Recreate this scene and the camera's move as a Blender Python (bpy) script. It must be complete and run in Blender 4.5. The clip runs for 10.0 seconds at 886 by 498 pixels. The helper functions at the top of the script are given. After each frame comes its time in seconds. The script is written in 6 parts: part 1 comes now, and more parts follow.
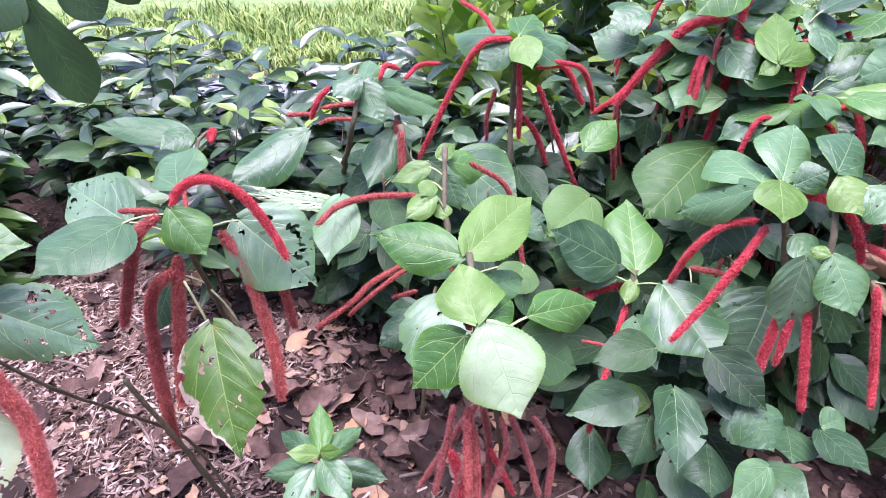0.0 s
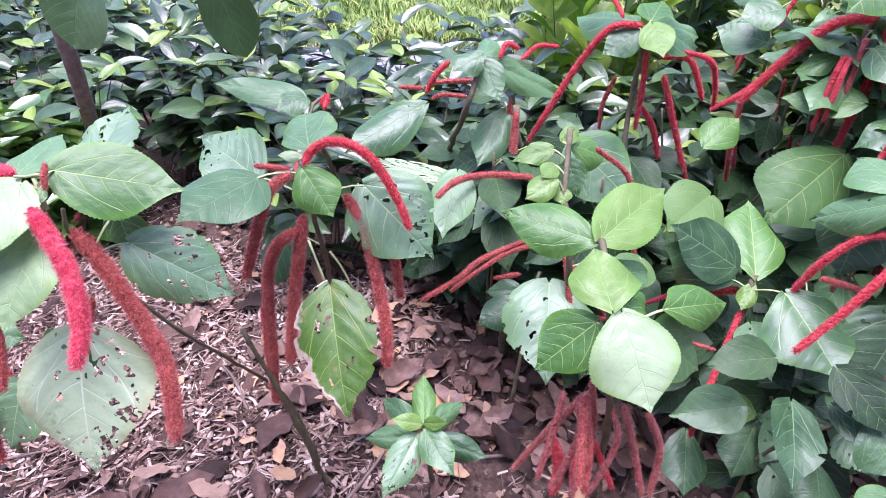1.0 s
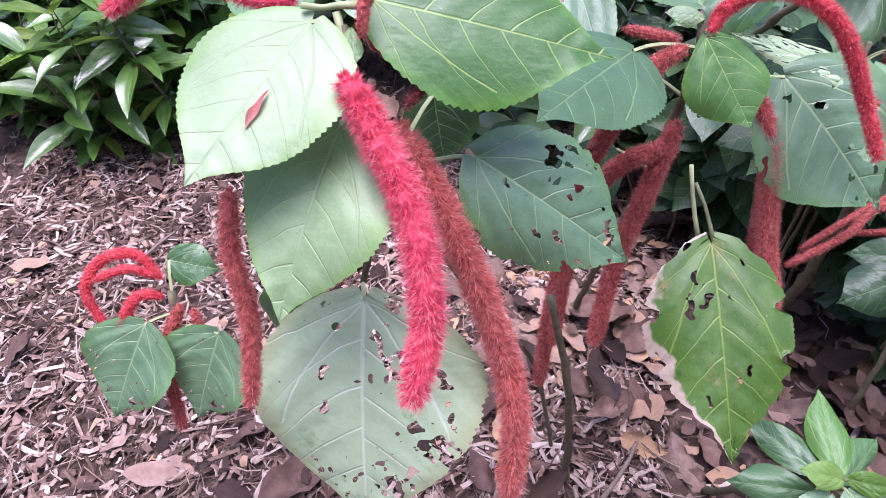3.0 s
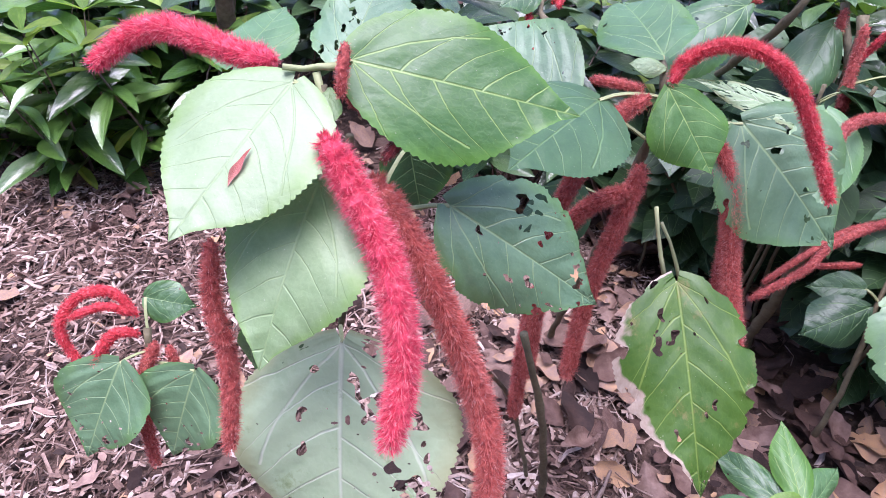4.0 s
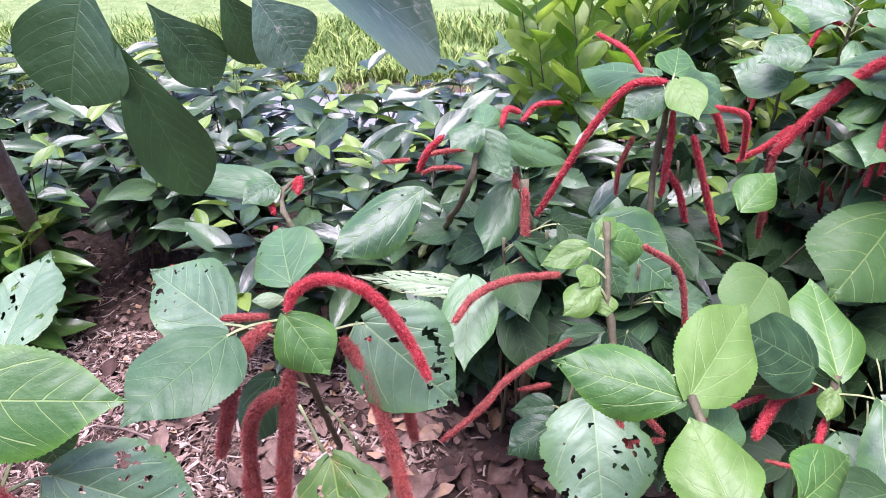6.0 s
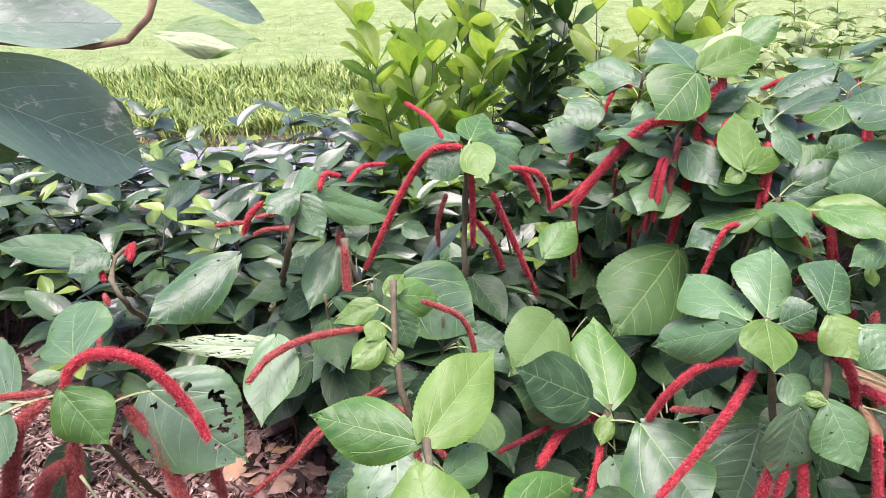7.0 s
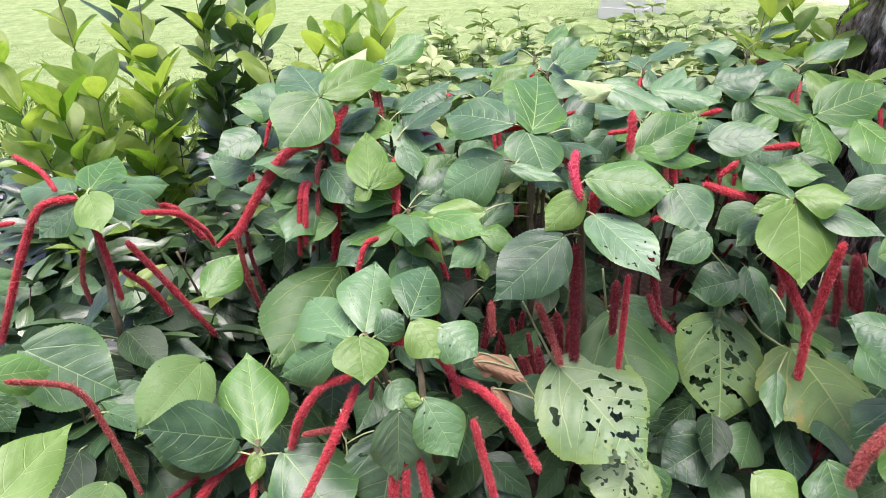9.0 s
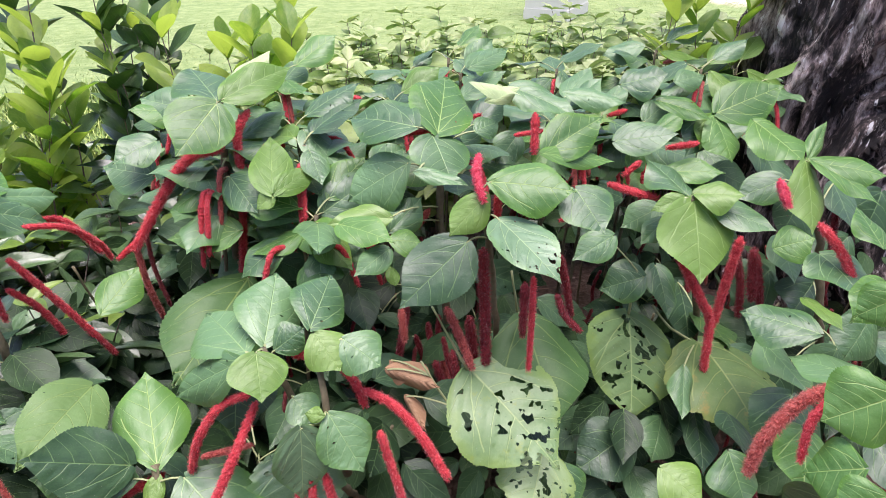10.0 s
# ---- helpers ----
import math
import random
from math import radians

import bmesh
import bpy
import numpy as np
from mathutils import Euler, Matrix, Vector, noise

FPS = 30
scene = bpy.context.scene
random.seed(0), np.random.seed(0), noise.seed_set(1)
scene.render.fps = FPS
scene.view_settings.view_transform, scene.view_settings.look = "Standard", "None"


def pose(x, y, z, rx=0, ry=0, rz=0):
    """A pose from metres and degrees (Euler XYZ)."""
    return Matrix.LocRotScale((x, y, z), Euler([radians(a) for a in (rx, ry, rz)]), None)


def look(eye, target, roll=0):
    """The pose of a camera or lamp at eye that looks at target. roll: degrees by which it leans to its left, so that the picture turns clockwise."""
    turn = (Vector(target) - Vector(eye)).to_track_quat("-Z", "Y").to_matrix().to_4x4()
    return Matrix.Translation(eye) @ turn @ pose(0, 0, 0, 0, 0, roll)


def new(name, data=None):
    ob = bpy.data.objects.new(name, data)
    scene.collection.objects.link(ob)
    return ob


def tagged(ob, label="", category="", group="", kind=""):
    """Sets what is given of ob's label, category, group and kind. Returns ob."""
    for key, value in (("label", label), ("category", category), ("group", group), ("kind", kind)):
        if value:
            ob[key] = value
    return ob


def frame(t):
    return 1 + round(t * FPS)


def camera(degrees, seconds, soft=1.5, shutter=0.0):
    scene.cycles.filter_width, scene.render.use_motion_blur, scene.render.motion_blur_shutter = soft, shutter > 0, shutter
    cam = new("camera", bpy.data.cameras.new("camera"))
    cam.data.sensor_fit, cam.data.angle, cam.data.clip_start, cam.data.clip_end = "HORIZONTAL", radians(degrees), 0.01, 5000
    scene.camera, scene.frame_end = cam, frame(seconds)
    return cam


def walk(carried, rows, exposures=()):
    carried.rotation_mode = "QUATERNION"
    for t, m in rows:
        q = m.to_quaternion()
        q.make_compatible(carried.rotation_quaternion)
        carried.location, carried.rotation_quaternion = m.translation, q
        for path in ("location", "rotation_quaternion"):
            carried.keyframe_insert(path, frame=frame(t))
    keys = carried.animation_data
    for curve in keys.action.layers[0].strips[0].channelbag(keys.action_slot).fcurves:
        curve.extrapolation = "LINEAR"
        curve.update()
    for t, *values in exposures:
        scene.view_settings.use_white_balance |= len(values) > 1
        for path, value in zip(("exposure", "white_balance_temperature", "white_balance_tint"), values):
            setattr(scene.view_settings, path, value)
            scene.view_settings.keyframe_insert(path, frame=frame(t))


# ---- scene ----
cam = camera(69.3, 10.0, soft=0.8)
PATH = [
    (0, (0.029, 0.049, 1.113), (-0.038, 2.236, -0.292), -1.7),
    (0.5, (-0.026, 0.026, 1.119), (-0.196, 2.228, -0.251), -1.2),
    (1, (-0.062, 0.043, 1.099), (-0.359, 2.183, -0.350), 0.5),
    (1.5, (-0.161, 0.108, 1.074), (-0.816, 2.171, -0.367), -1.6),
    (2, (-0.309, 0.186, 0.976), (-0.979, 2.226, -0.491), -1.0),
    (2.2, (-0.363, 0.215, 0.926), (-1.018, 2.180, -0.645), -0.6),
    (3.3, (-0.434, 0.290, 0.911), (-0.949, 2.137, -0.845), 0.7),
    (3.5, (-0.436, 0.289, 0.913), (-0.927, 2.161, -0.824), 1.4),
    (4, (-0.430, 0.283, 0.932), (-0.906, 2.211, -0.746), 1.7),
    (4.5, (-0.419, 0.282, 0.956), (-0.910, 2.248, -0.673), -0.0),
    (5, (-0.364, 0.280, 1.010), (-0.853, 2.300, -0.551), -2.5),
    (5.5, (-0.263, 0.285, 1.066), (-0.664, 2.384, -0.416), -3.3),
    (5.7, (-0.215, 0.285, 1.087), (-0.524, 2.426, -0.355), -3.0),
    (6.8, (-0.003, 0.243, 1.170), (0.060, 2.506, -0.108), -1.4),
    (7, (0.035, 0.229, 1.179), (0.166, 2.497, -0.086), -1.2),
    (7.5, (0.116, 0.202, 1.195), (0.425, 2.450, -0.074), -0.3),
    (8, (0.209, 0.181, 1.204), (0.755, 2.405, -0.027), -0.8),
    (8.5, (0.276, 0.173, 1.204), (1.010, 2.333, -0.043), -1.0),
    (9, (0.325, 0.177, 1.208), (1.193, 2.289, -0.036), -0.9),
    (9.5, (0.356, 0.172, 1.206), (1.353, 2.227, -0.036), -0.1),
    (10, (0.381, 0.173, 1.208), (1.472, 2.178, -0.038), 0.3),
]
walk(cam, [(t, look(eye, target, roll)) for t, eye, target, roll in PATH], [(0, 1.62, 5780, 34), (1.4, 1.56, 5780, 34), (2.2, 1.36, 5780, 33), (4.4, 1.37, 5780, 32), (5.0, 1.36, 5780, 32), (5.5, 1.49, 5780, 33), (7, 1.38, 6500, 29), (8, 1.31, 6550, 24), (10, 1.31, 6550, 23)])

# ---- world and light ----
SUN_EL, SUN_AZ = 85.0, 195.0
world = bpy.data.worlds.new("world")
scene.world = world
world.use_nodes = True
wn, wl = world.node_tree.nodes, world.node_tree.links
sky = wn.new("ShaderNodeTexSky")
sky.sky_type, sky.sun_disc = "NISHITA", False
sky.sun_elevation, sky.sun_rotation = radians(SUN_EL), radians(SUN_AZ)
sky.air_density, sky.dust_density = 1.0, 2.5
wl.new(sky.outputs[0], wn["Background"].inputs["Color"])
wn["Background"].inputs["Strength"].default_value = 0.12
sun = new("sun", bpy.data.lights.new("sun", "SUN"))
sun.data.energy, sun.data.angle, sun.data.color = 2.3, radians(44), (1.0, 0.98, 0.96)
az, el = radians(SUN_AZ), radians(SUN_EL)
to_sun = Vector((math.sin(az) * math.cos(el), math.cos(az) * math.cos(el), math.sin(el)))
sun.matrix_world = Matrix.Translation((0, 0, 30)) @ to_sun.to_track_quat("Z", "Y").to_matrix().to_4x4()

rnd = random.Random(7)
nrnd = np.random.default_rng(7)


# ---- materials ----
def material(name):
    m = bpy.data.materials.new(name)
    m.use_nodes = True
    return m, m.node_tree.nodes, m.node_tree.links, m.node_tree.nodes["Principled BSDF"]


def node(nodes, links, kind, ins=(), **props):
    n = nodes.new("ShaderNode" + kind)
    for key, value in props.items():
        setattr(n, key, value)
    for key, value in dict(ins).items():
        if isinstance(value, bpy.types.NodeSocket):
            links.new(value, n.inputs[key])
        else:
            n.inputs[key].default_value = value
    return n


def calc(nodes, links, op, a, b=0.0, c=0.0):
    return node(nodes, links, "Math", {0: a, 1: b, 2: c}, operation=op).outputs[0]


def ramp(nodes, links, fac, *stops):
    n = node(nodes, links, "ValToRGB", {"Fac": fac})
    els = n.color_ramp.elements
    while len(els) < len(stops):
        els.new(0.5)
    for e, (pos, col) in zip(els, stops):
        e.position, e.color = pos, (*col, 1)
    return n.outputs["Color"]


def mixed(nodes, links, fac, a, b, mode="MIX"):
    n = nodes.new("ShaderNodeMix")
    n.data_type, n.blend_type = "RGBA", mode
    for i, value in ((0, fac), (6, a), (7, b)):
        if isinstance(value, bpy.types.NodeSocket):
            links.new(value, n.inputs[i])
        else:
            n.inputs[i].default_value = (*value, 1) if isinstance(value, tuple) else value
    return n.outputs[2]


def leaf_material(name, dark, light, vein, rough=0.42, glow=0.25, spots=None, veins=0.68, spacing=0.18, gloss=0.65, rim=None, dry=None, palmate=True, coat=0.16, through_tint=(0.35, 0.6, 0.05)):
    """A leaf blade: ribs from the base, side veins and a fine net, puckered skin, blotches, a tinted rim, light passing through."""
    m, ns, ls, bsdf = material(name)
    uv = node(ns, ls, "UVMap", uv_map="UVMap").outputs[0]
    span = node(ns, ls, "SeparateXYZ", {0: node(ns, ls, "UVMap", uv_map="span").outputs[0]})
    sep = node(ns, ls, "SeparateXYZ", {0: uv})
    x = calc(ns, ls, "SUBTRACT", sep.outputs[0], 0.5)
    ax = calc(ns, ls, "ABSOLUTE", x)
    y = sep.outputs[1]
    info = calc(ns, ls, "FRACT", calc(ns, ls, "ADD", node(ns, ls, "ObjectInfo").outputs["Random"], node(ns, ls, "NewGeometry").outputs["Random Per Island"]))
    off = node(ns, ls, "CombineXYZ", {0: calc(ns, ls, "MULTIPLY", info, 37.0), 1: calc(ns, ls, "MULTIPLY", info, 91.0), 2: 0.0}).outputs[0]
    pos = node(ns, ls, "VectorMath", {0: uv, 1: off}, operation="ADD").outputs[0]
    big = node(ns, ls, "TexNoise", {"Vector": pos, "Scale": 3.0, "Detail": 3.0}).outputs[0]
    fine = node(ns, ls, "TexNoise", {"Vector": pos, "Scale": 34.0, "Detail": 5.0, "Roughness": 0.6}).outputs[0]
    puck = node(ns, ls, "TexNoise", {"Vector": pos, "Scale": 7.0, "Detail": 3.0, "Roughness": 0.5}).outputs[0]
    blot = calc(ns, ls, "ADD", calc(ns, ls, "MULTIPLY", big, 0.55), calc(ns, ls, "ADD", calc(ns, ls, "MULTIPLY", fine, 0.22), calc(ns, ls, "MULTIPLY", puck, 0.23)))
    blot = calc(ns, ls, "ADD", blot, calc(ns, ls, "MULTIPLY", calc(ns, ls, "SUBTRACT", info, 0.5), 0.5))
    col = ramp(ns, ls, blot, (0.32, dark), (0.68, light))
    bend = calc(ns, ls, "MULTIPLY", calc(ns, ls, "SUBTRACT", big, 0.5), 0.07)
    s = calc(ns, ls, "SUBTRACT", calc(ns, ls, "SUBTRACT", calc(ns, ls, "ADD", y, bend), calc(ns, ls, "MULTIPLY", ax, 0.42)), calc(ns, ls, "MULTIPLY", calc(ns, ls, "MULTIPLY", ax, ax), 0.9))
    s = calc(ns, ls, "ADD", s, calc(ns, ls, "MULTIPLY", calc(ns, ls, "SIGN", x), 0.022))
    tri = calc(ns, ls, "ABSOLUTE", calc(ns, ls, "SUBTRACT", calc(ns, ls, "FRACT", calc(ns, ls, "ADD", calc(ns, ls, "DIVIDE", s, spacing), 0.5)), 0.5))
    wide = calc(ns, ls, "SUBTRACT", 0.042, calc(ns, ls, "MULTIPLY", ax, 0.065))
    side = node(ns, ls, "MapRange", {0: calc(ns, ls, "DIVIDE", tri, wide), 1: 0.35, 2: 1.0, 3: 1.0, 4: 0.0}).outputs[0]
    mid = node(ns, ls, "MapRange", {0: calc(ns, ls, "ADD", ax, calc(ns, ls, "MULTIPLY", y, 0.006)), 1: 0.005, 2: 0.014, 3: 1.0, 4: 0.0}).outputs[0]
    if palmate:
        side = calc(ns, ls, "MULTIPLY", side, node(ns, ls, "MapRange", {0: s, 1: 0.10, 2: 0.14}).outputs[0])
        for slope, end in ((0.95, 0.55), (2.3, 0.22)):
            way = calc(ns, ls, "SUBTRACT", calc(ns, ls, "MULTIPLY", calc(ns, ls, "ADD", y, bend), slope), calc(ns, ls, "MULTIPLY", calc(ns, ls, "MULTIPLY", y, y), 0.55 * slope))
            gap = calc(ns, ls, "ADD", calc(ns, ls, "ABSOLUTE", calc(ns, ls, "SUBTRACT", ax, way)), calc(ns, ls, "MULTIPLY", calc(ns, ls, "GREATER_THAN", y, end), 1.0))
            side = calc(ns, ls, "MAXIMUM", side, node(ns, ls, "MapRange", {0: gap, 1: 0.003, 2: 0.010, 3: 1.0, 4: 0.0}).outputs[0])
    line = calc(ns, ls, "MAXIMUM", calc(ns, ls, "MULTIPLY", side, 0.9), mid)
    cell = node(ns, ls, "TexVoronoi", {"Vector": node(ns, ls, "VectorMath", {0: pos, 1: node(ns, ls, "VectorMath", {0: node(ns, ls, "TexNoise", {"Vector": pos, "Scale": 9.0}).outputs["Color"], "Scale": 0.05}, operation="SCALE").outputs[0]}, operation="ADD").outputs[0], "Scale": 26.0}, feature="DISTANCE_TO_EDGE").outputs["Distance"]
    net = node(ns, ls, "MapRange", {0: cell, 1: 0.0, 2: 0.10, 3: 1.0, 4: 0.0}).outputs[0]
    if veins:
        col = mixed(ns, ls, calc(ns, ls, "MULTIPLY", net, 0.06), col, vein)
        col = mixed(ns, ls, calc(ns, ls, "MULTIPLY", line, veins), col, vein)
    out = calc(ns, ls, "ADD", calc(ns, ls, "ABSOLUTE", calc(ns, ls, "SUBTRACT", calc(ns, ls, "MULTIPLY", span.outputs[0], 2.0), 1.0)), calc(ns, ls, "MULTIPLY", calc(ns, ls, "SUBTRACT", puck, 0.5), 0.6))
    if rim:
        col = mixed(ns, ls, calc(ns, ls, "MULTIPLY", node(ns, ls, "MapRange", {0: out, 1: 0.72, 2: 1.0}).outputs[0], 0.6), col, rim)
    if spots:
        edge = node(ns, ls, "TexNoise", {"Vector": pos, "Scale": 5.0, "Detail": 6.0, "Roughness": 0.72}).outputs[0]
        mask = node(ns, ls, "MapRange", {0: edge, 1: 0.58, 2: 0.68}).outputs[0]
        col = mixed(ns, ls, calc(ns, ls, "MULTIPLY", mask, 0.8), col, spots)
    if dry:
        reach = calc(ns, ls, "ADD", span.outputs[0], calc(ns, ls, "MULTIPLY", calc(ns, ls, "SUBTRACT", big, 0.5), 0.7))
        mask = node(ns, ls, "MapRange", {0: reach, 1: 0.93, 2: 0.96}).outputs[0]
        col = mixed(ns, ls, mask, col, mixed(ns, ls, fine, (0.34, 0.22, 0.15), dry))
    speck = node(ns, ls, "MapRange", {0: node(ns, ls, "TexNoise", {"Vector": pos, "Scale": 60.0, "Detail": 2.0}).outputs[0], 1: 0.71, 2: 0.75}).outputs[0]
    col = mixed(ns, ls, calc(ns, ls, "MULTIPLY", speck, 0.55), col, (0.55, 0.55, 0.45))
    ls.new(col, bsdf.inputs["Base Color"])
    bsdf.inputs["Specular IOR Level"].default_value = gloss
    bsdf.inputs["Coat Weight"].default_value = coat
    bsdf.inputs["Coat Roughness"].default_value = rough - 0.05
    ls.new(calc(ns, ls, "ADD", calc(ns, ls, "ADD", calc(ns, ls, "MULTIPLY", fine, 0.2), calc(ns, ls, "MULTIPLY", puck, 0.3)), rough - 0.15), bsdf.inputs["Roughness"])
    swell = calc(ns, ls, "ADD", calc(ns, ls, "MULTIPLY", puck, 0.65), calc(ns, ls, "MULTIPLY", tri, 0.24 if palmate else 0.06))
    height = calc(ns, ls, "ADD", calc(ns, ls, "ADD", calc(ns, ls, "MULTIPLY", line, -0.22), swell), calc(ns, ls, "ADD", calc(ns, ls, "MULTIPLY", net, -0.010), calc(ns, ls, "MULTIPLY", fine, 0.05)))
    bump = node(ns, ls, "Bump", {"Height": height, "Strength": 0.55, "Distance": 0.004})
    ls.new(bump.outputs[0], bsdf.inputs["Normal"])
    trans = node(ns, ls, "BsdfTranslucent", {"Color": mixed(ns, ls, 0.5, col, through_tint, "MULTIPLY"), "Normal": bump.outputs[0]})
    mix = node(ns, ls, "MixShader", {0: glow, 1: bsdf.outputs[0], 2: trans.outputs[0]})
    ls.new(mix.outputs[0], ns["Material Output"].inputs[0])
    return m


LEAF = {
    "young": leaf_material("leaf_young", (0.20, 0.31, 0.135), (0.32, 0.43, 0.235), (0.42, 0.56, 0.27), 0.42, 0.2, veins=0.32, rim=(0.169, 0.33, 0.0436), coat=0.06),
    "fresh": leaf_material("leaf_fresh", (0.048, 0.148, 0.026), (0.102, 0.238, 0.055), (0.376, 0.53, 0.162), 0.38, 0.2, gloss=0.6, rim=(0.113, 0.28, 0.0249)),
    "mid": leaf_material("leaf_mid", (0.042, 0.115, 0.040), (0.105, 0.222, 0.085), (0.263, 0.41, 0.156), 0.37, 0.12, gloss=0.75, rim=(0.0846, 0.21, 0.0312)),
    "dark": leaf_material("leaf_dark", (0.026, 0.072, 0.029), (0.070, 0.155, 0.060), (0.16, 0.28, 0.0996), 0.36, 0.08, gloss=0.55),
    "olive": leaf_material("leaf_olive", (0.055, 0.132, 0.034), (0.118, 0.215, 0.064), (0.207, 0.3, 0.0813), 0.45, 0.16, gloss=0.35),
    "pale": leaf_material("leaf_pale", (0.338, 0.44, 0.199), (0.47, 0.58, 0.274), (0.583, 0.68, 0.337), 0.45, 0.2, (0.301, 0.42, 0.112)),
    "yellow": leaf_material("leaf_yellowing", (0.055, 0.138, 0.013), (0.118, 0.222, 0.026), (0.254, 0.37, 0.0748), 0.40, 0.2, (0.22, 0.2, 0.06), dry=(0.62, 0.53, 0.44)),
    # near-black green: the shade under the canopy is put into this colour
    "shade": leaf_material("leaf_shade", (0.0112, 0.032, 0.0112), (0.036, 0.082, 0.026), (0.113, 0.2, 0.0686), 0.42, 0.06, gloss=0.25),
    "spotted": leaf_material("leaf_spotted", (0.078, 0.152, 0.040), (0.15, 0.235, 0.070), (0.27, 0.33, 0.11), 0.44, 0.18, (0.30, 0.23, 0.06), gloss=0.4, rim=(0.20, 0.24, 0.05)),
    # pale bitten leaf, whitened further in place of sheen and frontal light
    "whitehole": leaf_material("leaf_bleached", (0.24, 0.385, 0.175), (0.47, 0.60, 0.36), (0.68, 0.74, 0.55), 0.40, 0.2, (0.24, 0.33, 0.13), veins=0.9, rim=(0.34, 0.32, 0.14)),
    "lime": leaf_material("leaf_lime", (0.105, 0.225, 0.030), (0.195, 0.335, 0.075), (0.34, 0.50, 0.16), 0.38, 0.3, veins=0.6, rim=(0.16, 0.33, 0.04)),
    "dry": leaf_material("leaf_dry", (0.24, 0.12, 0.06), (0.42, 0.24, 0.13), (0.48, 0.32, 0.2), 0.7, 0.1),
    "glossy": leaf_material("leaf_glossy", (0.0207, 0.055, 0.0175), (0.0489, 0.115, 0.0299), (0.103, 0.19, 0.0561), 0.32, 0.12, spacing=0.11, palmate=False),
    "blotched": leaf_material("leaf_blotched", (0.085, 0.17, 0.09), (0.18, 0.29, 0.17), (0.33, 0.40, 0.30), 0.34, 0.16, (0.72, 0.64, 0.56), coat=0.6, spacing=0.11, gloss=0.9, palmate=False),
    "hedge": leaf_material("leaf_hedge", (0.018, 0.050, 0.018), (0.075, 0.145, 0.048), (0.113, 0.21, 0.0561), 0.24, 0.10, spacing=0.11, gloss=0.85, palmate=False, coat=0.32),
    "hedge_tip": leaf_material("leaf_hedge_tip", (0.14, 0.25, 0.03), (0.30, 0.42, 0.07), (0.357, 0.48, 0.112), 0.34, 0.25, palmate=False, coat=0.4),
    "grey": leaf_material("leaf_grey_green", (0.22, 0.36, 0.085), (0.45, 0.57, 0.21), (0.42, 0.50, 0.32), 0.38, 0.42, (0.50, 0.55, 0.40), gloss=0.7, palmate=False),
    "bright": leaf_material("leaf_bright_glossy", (0.055, 0.145, 0.022), (0.15, 0.30, 0.05), (0.2, 0.36, 0.09), 0.24, 0.2, spacing=0.11, gloss=1.0, palmate=False, coat=0.9),
    "pale_tip": leaf_material("leaf_variegated", (0.27, 0.38, 0.11), (0.48, 0.55, 0.25), (0.5, 0.58, 0.3), 0.4, 0.3, (0.58, 0.62, 0.44), palmate=False),
    "shrub": leaf_material("leaf_shrub", (0.16, 0.32, 0.030), (0.42, 0.56, 0.10), (0.32, 0.46, 0.0996), 0.36, 0.62, spacing=0.12, gloss=0.8, palmate=False, through_tint=(0.95, 1.0, 0.35)),
}
LEAF["box"] = leaf_material("leaf_box", (0.028, 0.080, 0.016), (0.085, 0.175, 0.032), (0.12, 0.22, 0.06), 0.34, 0.2, spacing=0.11, gloss=0.6, palmate=False)
LEAF["hole"] = leaf_material("leaf_bitten", (0.080, 0.170, 0.080), (0.170, 0.300, 0.155), (0.34, 0.47, 0.22), 0.37, 0.14, gloss=0.9, rim=(0.11, 0.25, 0.05))
LEAF["palehole"] = leaf_material("leaf_pale_bitten", (0.155, 0.272, 0.10), (0.285, 0.41, 0.18), (0.395, 0.51, 0.206), 0.40, 0.2, (0.226, 0.3, 0.0561), rim=(0.188, 0.3, 0.0374))


def catkin_material(name, a, b, c):
    """Hairs darker at the root and paler at the tip."""
    m, ns, ls, bsdf = material(name)
    isl = node(ns, ls, "NewGeometry").outputs["Random Per Island"]
    pos = node(ns, ls, "TexCoord").outputs["Object"]
    big = node(ns, ls, "TexNoise", {"Vector": pos, "Scale": 60.0, "Detail": 3.0}).outputs[0]
    tip = node(ns, ls, "SeparateXYZ", {0: node(ns, ls, "UVMap", uv_map="UVMap").outputs[0]}).outputs[1]
    f = calc(ns, ls, "ADD", calc(ns, ls, "MULTIPLY", isl, 0.45), calc(ns, ls, "MULTIPLY", calc(ns, ls, "SUBTRACT", big, 0.4), 0.6))
    clump = node(ns, ls, "TexNoise", {"Vector": pos, "Scale": 320.0, "Detail": 2.0}).outputs[0]
    f = calc(ns, ls, "ADD", f, calc(ns, ls, "ADD", calc(ns, ls, "MULTIPLY", tip, 0.40), calc(ns, ls, "MULTIPLY", calc(ns, ls, "SUBTRACT", clump, 0.5), 1.2)))
    col = ramp(ns, ls, f, (0.05, a), (0.5, b), (1.0, c))
    grain = node(ns, ls, "MapRange", {0: isl, 1: 0.935, 2: 0.945}).outputs[0]
    col = mixed(ns, ls, calc(ns, ls, "MULTIPLY", grain, 0.5), col, (0.85, 0.62, 0.58))
    ls.new(col, bsdf.inputs["Base Color"])
    bsdf.inputs["Roughness"].default_value = 0.65
    bsdf.inputs["Sheen Weight"].default_value = 0.3
    trans = node(ns, ls, "BsdfTranslucent", {"Color": col})
    mix = node(ns, ls, "MixShader", {0: 0.35, 1: bsdf.outputs[0], 2: trans.outputs[0]})
    ls.new(mix.outputs[0], ns["Material Output"].inputs[0])
    return m


